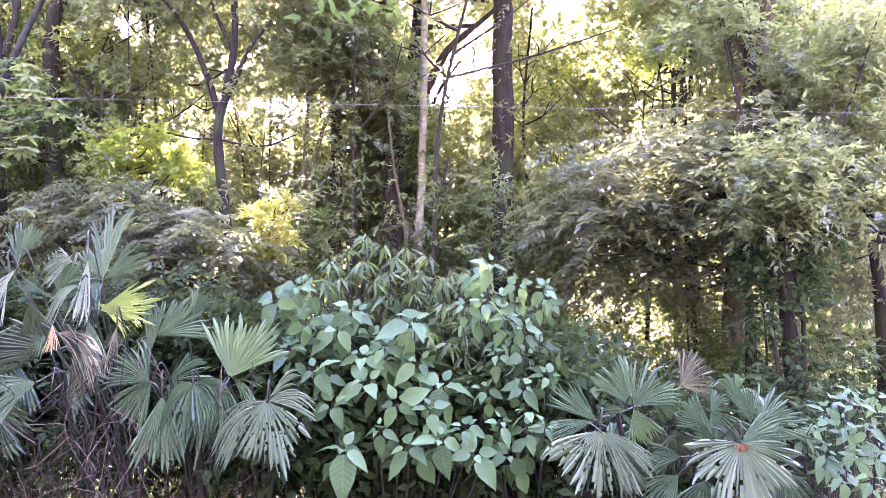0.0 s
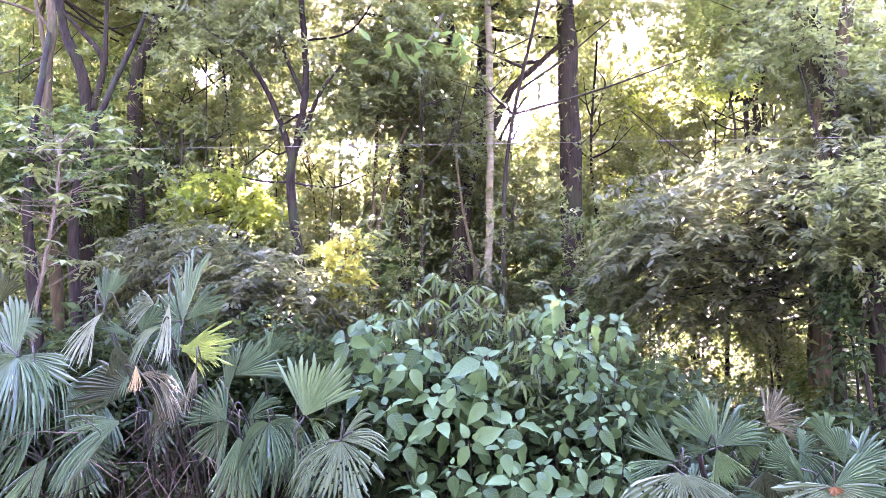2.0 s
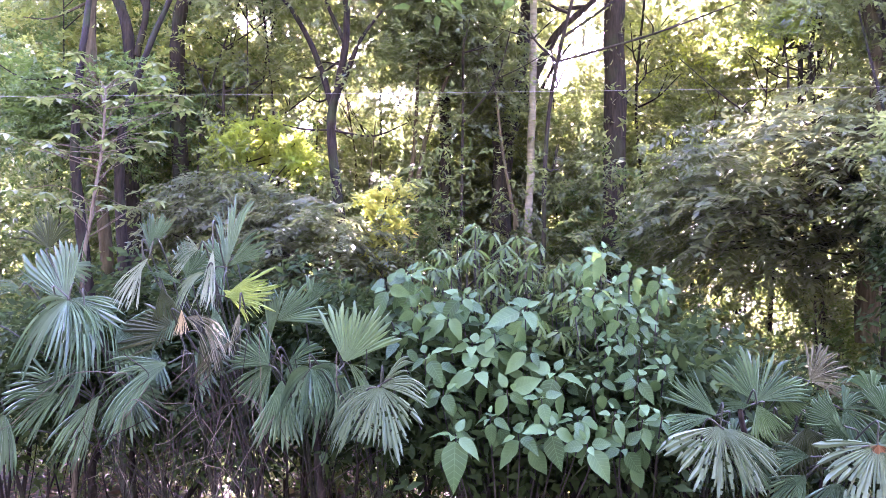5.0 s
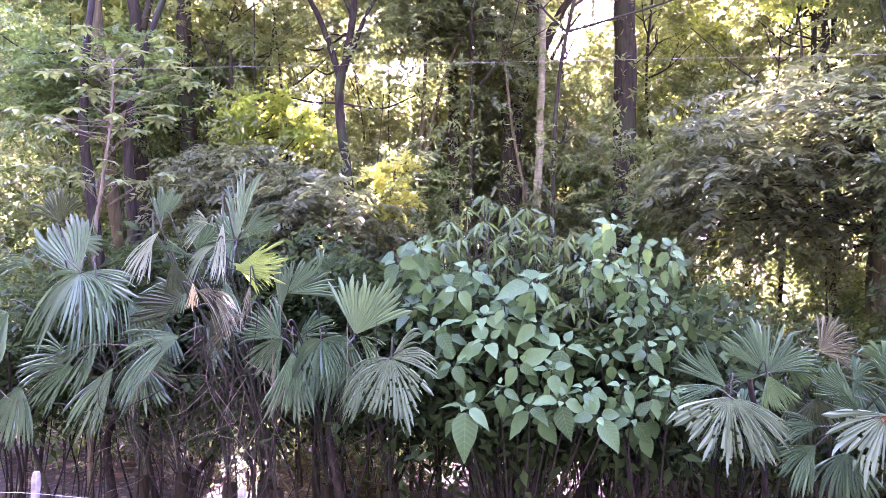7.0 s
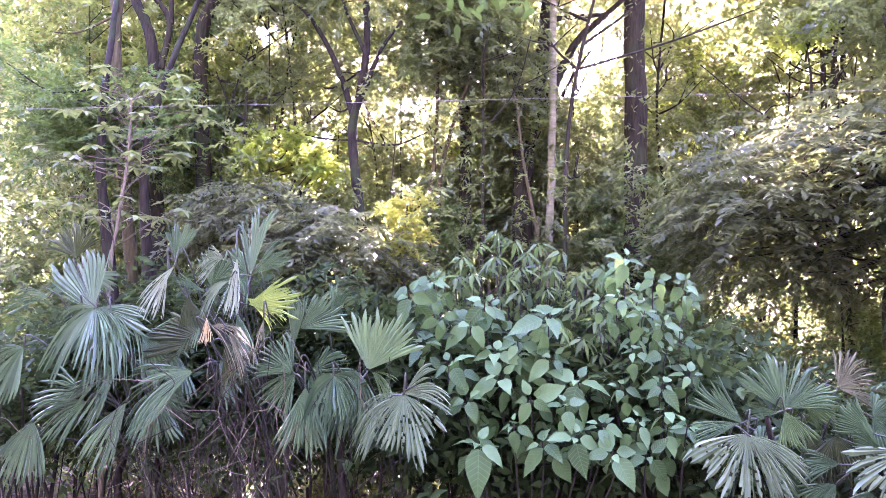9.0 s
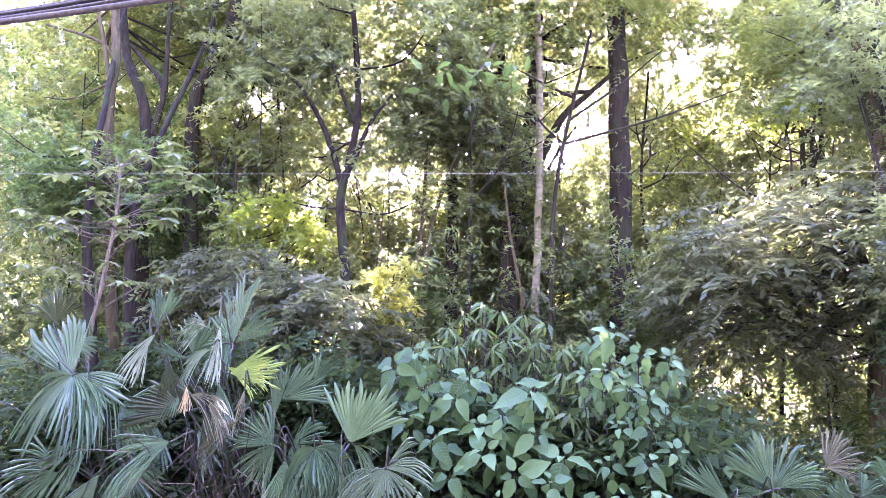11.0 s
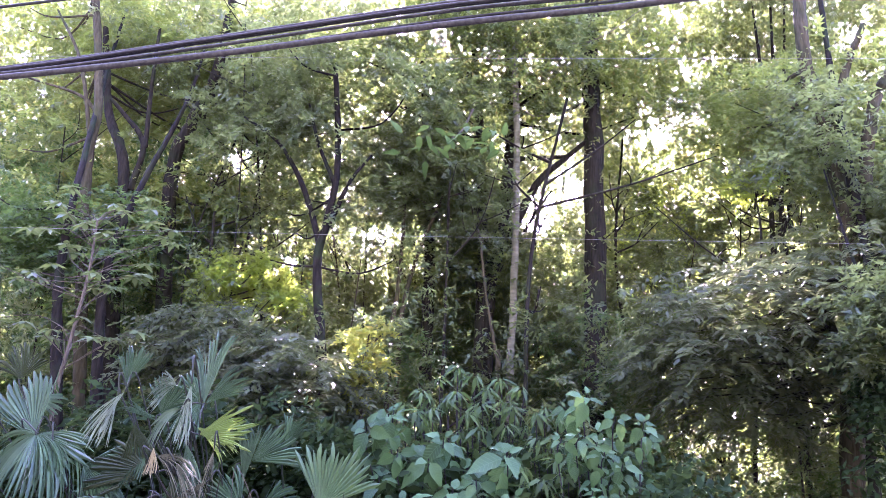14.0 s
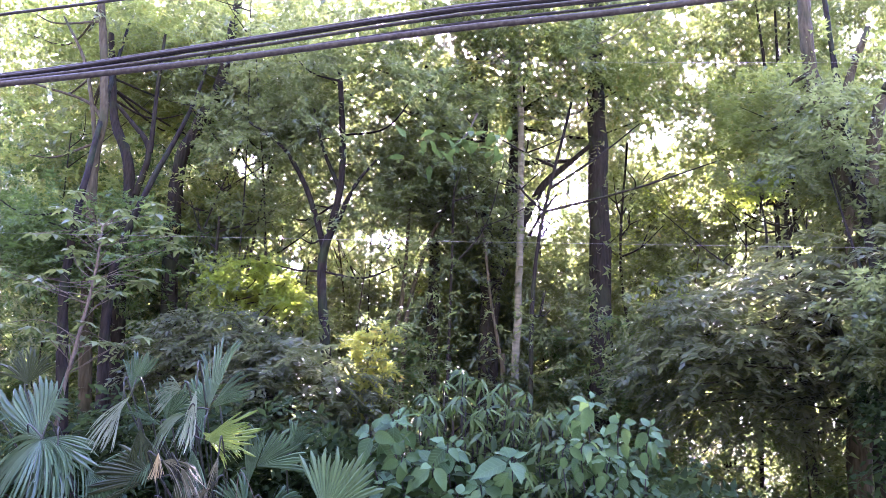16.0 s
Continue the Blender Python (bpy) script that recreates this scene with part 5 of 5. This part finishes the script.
NARROW2 = [
    (0.36, 8.56, 3.48), (0.30, 8.48, 3.25), (0.33, 8.39, 3.06), (0.40, 8.28, 2.93), (0.35, 8.22, 2.74), (0.21, 8.20, 2.87),
    (0.14, 8.46, 3.25), (0.16, 8.51, 3.48), (0.45, 8.30, 3.09), (0.03, 8.22, 2.97), (0.24, 8.16, 2.56),
]
paired_shrub("large_leaved_shrub", "tall shrub with whorls of large pale green oval leaves", (-0.3, 8.8, 0), SHRUB1, broad_meshes, broad_meshes, 3, 0.98, 0.75, 1)
paired_shrub("large_leaved_shrub", "tall shrub with stacked heart-shaped green leaves on upright stems", (1.0, 8.8, 0), SHRUB2, broad_meshes, broad_meshes, 3, 0.82, 0.7, 2)
rosette_shrub("narrow_leaved_shrub", "rounded shrub with whorls of drooping narrow dark green leaves", (-0.6, 9.2, 0),
              NARROW1, narrow_meshes, stalk_dark, 15, 0.7, scale=0.72, hang=0.25, face=0.5, twist=0.25, gap=0.3)
rosette_shrub("narrow_leaved_shrub", "shaded shrub with narrow drooping leaves among larger ones", (0.5, 9.1, 0),
              NARROW2, narrow_meshes, stalk_dark, 14, 0.7, scale=0.7, hang=0.25, face=0.5, twist=0.25, gap=0.3)
rosette_shrub("leafy_shrub", "shrub with mid-green oval leaves at the end of the hedge", (4.1, 8.4, 0), [
    (3.68, 7.90, 2.41), (3.89, 7.90, 2.46), (4.10, 7.90, 2.44), (3.47, 7.80, 2.22), (3.67, 7.70, 2.23), (3.89, 7.70, 2.23), (4.07, 7.70, 2.28), (3.51, 7.70, 1.99), (3.70, 7.60, 2.00),
    (3.92, 7.60, 2.00), (3.60, 7.60, 1.81), (3.78, 7.50, 1.78)], small_meshes, stalk_dark, 8, 0.9)
thicket("shrub_inside", "inner leaves and twigs of the shrubs, darkened for shade", 170, (-1.7, 8.15, 1.55), (1.5, 8.8, 2.8), shade_painted_leaf, per=9, leaf_len=0.17, leaf_wid=0.08, leaves=5, near=True)


# ---- sapling with whorled leaves in flat tiers ----
def tiered_sapling():
    at = np.array([-5.13, 9.00, 0.43])
    at[2] = 0
    ob = thing("tiered_sapling", at, "slender pale-stemmed sapling with leaves in flat open tiers", "sapling")
    path = smooth_path([at, (-5.22, 9.00, 3.19), (-5.15, 9.00, 4.11), (-5.07, 9.00, 4.90), (-5.07, 9.00, 5.57)], 8) - at
    v, q = tube(path, 0.03, 0.012, 8, 0.05)
    part("trunk", mesh_of("trunk", v, [], q, twig_grey), ob)
    tiers = [((-5.17, 9.00, 4.16), 0.95, 12), ((-5.10, 9.00, 4.80), 1.1, 14), ((-5.06, 9.00, 5.30), 1.0, 12), ((-5.08, 9.00, 5.67), 0.75, 9)]
    leaves = [blade_mesh("tier_leaf", 0.17, 0.075, 0.1 + 0.1 * i, 0.06, tier_leaf, 6) for i in range(3)]
    for centre, reach, n in tiers:
        c = np.array(centre) - at
        for i in range(n):
            a = i * 2.4 + rng.normal(0, 0.2)
            r = reach * rng.uniform(0.35, 1.0)
            end = c + np.array([r * math.cos(a), 0.7 * r * math.sin(a), 0.12 * r + rng.normal(0, 0.05)])
            root = path[np.argmin(np.abs(path[:, 2] - (c[2] + rng.uniform(-0.4, 0.1))))]
            v, q = tube(smooth_path([root, (root + end) / 2 + np.array([0, 0, 0.04]) + 0.05 * rng.normal(size=3), end], 4), 0.006, 0.003, 5)
            twig = part("twig", mesh_of("twig", v, [], q, twig_grey), ob)
            for k in range(7):
                b = a + (k - 3) * 0.9 + rng.normal(0, 0.15)
                leaf = part("leaf", leaves[k % 3], twig)
                leaf.matrix_basis = Matrix.Translation(end) @ Euler((rng.normal(0, 0.2), rng.uniform(-0.15, 0.45), b)).to_matrix().to_4x4()
    return ob


tiered_sapling()


# ---- dry vines under the palms ----
def dry_vines():
    pieces = []
    for _ in range(75):
        x, z = rng.normal(-3.0, 0.55), rng.uniform(1.6, 2.75)
        y = rng.uniform(7.3, 7.9)
        drop = rng.uniform(0.4, 1.7)
        sway = rng.normal(0, 0.25, 4)
        pts = [(x, y, z), (x + sway[0], y - 0.05, z - drop * 0.35), (x + sway[1], y + 0.05, z - drop * 0.7), (x + sway[2] * 1.3, y + sway[3] * 0.3, max(0.1, z - drop))]
        r = rng.uniform(0.002, 0.005)
        pieces.append(tube(smooth_path(pts, 5), r, r * 0.5, 4))
    v, q = joined(pieces)
    tagged(new("dry_vines", mesh_of("dry_vines", v, [], q, vine_brown)), "tangle of dry brown vines hanging below the palms", "vines", kind="stuff")


dry_vines()


def pale_tendrils():
    """A few bare pale tendrils that curl out of the tangle."""
    for _ in range(14):
        x, y, z = rng.normal(-2.75, 0.45), rng.uniform(7.2, 7.45), rng.uniform(1.9, 2.7)
        ob = thing("bare_tendril", (x, y, z), "thin bare pale tendril curling out of the dry vines", "vine", "bare tendrils")
        way = rng.normal(0, 0.16, (5, 3)) + np.array([rng.normal(0, 0.1), 0, -0.17])
        pts = np.cumsum(np.vstack([np.zeros(3), way * np.array([1, 0.3, 1])]), axis=0)
        v, q = tube(smooth_path(pts, 6), 0.0035, 0.0018, 5)
        part("runner", mesh_of("runner", v, [], q, twig_grey), ob)


pale_tendrils()


# ---- bough with large fresh leaves high in the middle ----
def high_bough():
    at = np.array([-0.97, 10.00, 6.95])
    ob = thing("high_bough", at, "leafy bough tip with a few large yellow-green leaves", "branch")
    v, q = tube(smooth_path([(0.2, 0.8, 0.9), (0.1, 0.4, 0.4), (0, 0, 0.1)], 6), 0.02, 0.008, 6)
    part("twig", mesh_of("twig", v, [], q, bark_brown), ob)
    meshes = [blade_mesh("bough_leaf", 0.24, 0.09, 0.1 + 0.15 * i, 0.06, m, 6) for i, m in enumerate((palm_leaf_fresh, narrow_leaf, narrow_leaf))]
    for i in range(32):
        p = in_ball(1)[0] * np.array([0.85, 0.4, 0.32])
        leaf = part("leaf", meshes[0 if i % 11 == 0 else 1 + i % 2], ob)
        leaf.matrix_basis = Matrix.Translation(p) @ Euler((rng.normal(0, 0.4), rng.uniform(-0.9, 0.6), rng.uniform(0, 6.28))).to_matrix().to_4x4()


high_bough()


# ---- fence ----
POST_X, POST_TOP = -4.35, 1.35
POST_STEP = 1.875


def fence():
    for i in range(-3, 7):
        x, z = POST_X + POST_STEP * i, POST_TOP - 0.03 * i
        ob = thing("fence_post", (x, 7.0, 0), "square whitewashed concrete fence post with a tapered top", "fence post", "fence posts")
        bm = bmesh.new()
        bmesh.ops.create_cube(bm, size=1.0, matrix=Matrix.Diagonal((0.055, 0.055, z - 0.05, 1)))
        bmesh.ops.translate(bm, verts=bm.verts, vec=(0, 0, (z - 0.05) / 2))
        top = [f for f in bm.faces if f.normal.z > 0.9]
        ext = bmesh.ops.extrude_face_region(bm, geom=top)
        up = [g for g in ext["geom"] if isinstance(g, bmesh.types.BMVert)]
        bmesh.ops.translate(bm, verts=up, vec=(0, 0, 0.05))
        bmesh.ops.scale(bm, verts=up, vec=(0.6, 0.9, 1))
        bmesh.ops.bevel(bm, geom=bm.edges[:], offset=0.004, segments=1, affect="EDGES")
        me = bpy.data.meshes.new("shaft")
        bm.to_mesh(me)
        bm.free()
        me.materials.append(concrete)
        part("shaft", me, ob)
    for h in (0.45, 0.85, 1.18):
        xs = np.linspace(-8.4, 6.9, 90)
        pts = np.stack([xs, np.full(90, 6.945), h + 0.02 * np.abs(np.sin((xs - POST_X) * np.pi / POST_STEP)) * -1], -1)
        v, q = tube(pts, 0.0022, 0.0022, 5)
        ob = new("fence_wire", mesh_of("fence_wire", v, [], q, steel))
        tagged(ob, "thin galvanised fence wire strung along the concrete posts", "wire", "fence wires")


fence()


# ---- overhead cables ----
def cable(name, label, pts, radius, mat, group, steps=24, sides=8):
    v, q = tube(smooth_path(pts, steps), radius, radius, sides)
    return tagged(new(name, mesh_of(name, v, [], q, mat)), label, "cable", group)


BUNDLE = "bundled overhead cables"
bundle_low = [np.array(p) for p in ((-5.11, 5.00, 5.14), (-3.40, 5.00, 5.27), (-1.88, 5.00, 5.42), (-0.44, 5.00, 5.60), (0.85, 5.00, 5.72), (3.73, 5.00, 6.07))]
bundle_top = [np.array(p) for p in ((-5.20, 5.05, 5.27), (-3.46, 5.05, 5.37), (-1.92, 5.05, 5.58), (-0.46, 5.05, 5.79), (0.86, 5.05, 5.92), (3.82, 5.05, 6.34))]
for share, radius, mat, side in ((0.0, 0.021, cable_grey, 0.0), (0.3, 0.009, cable_black, 0.03), (0.45, 0.010, cable_grey, -0.02), (0.62, 0.009, cable_black, 0.035), (0.78, 0.011, cable_black, -0.01), (0.92, 0.012, cable_black, 0.03), (1.0, 0.010, cable_grey, 0.0)):
    pts = [a * (1 - share) + b * share + np.array([0, side, 0.008 * math.sin(7 * share + i * 1.3)]) for i, (a, b) in enumerate(zip(bundle_low, bundle_top))]
    cable("overhead_cable", "thick grey lashed telephone cable" if share == 0 else "thin black overhead cable in a bundle", pts, radius, mat, BUNDLE)
cable("overhead_cable", "single black overhead cable above the bundle", [(-5.26, 5.00, 5.61), (-3.51, 5.00, 5.80), (-2.63, 5.00, 5.89), (-0.10, 5.00, 6.17), (3.85, 5.00, 6.65)], 0.010, cable_black, "")
cable("overhead_wire", "thin pale wire crossing in front of the trees", [(-7.23, 6.60, 4.79), (-4.47, 6.60, 4.75), (-0.77, 6.60, 4.70), (2.63, 6.60, 4.67), (4.98, 6.60, 4.65)], 0.0011, wire_dull, "thin overhead wires", 12, 6)
cable("overhead_wire", "thin pale wire crossing in front of the trees", [(-7.78, 6.60, 6.43), (-4.81, 6.60, 6.38), (-0.83, 6.60, 6.28), (2.81, 6.60, 6.20), (5.32, 6.60, 6.16)], 0.0011, wire_dull, "thin overhead wires", 12, 6)
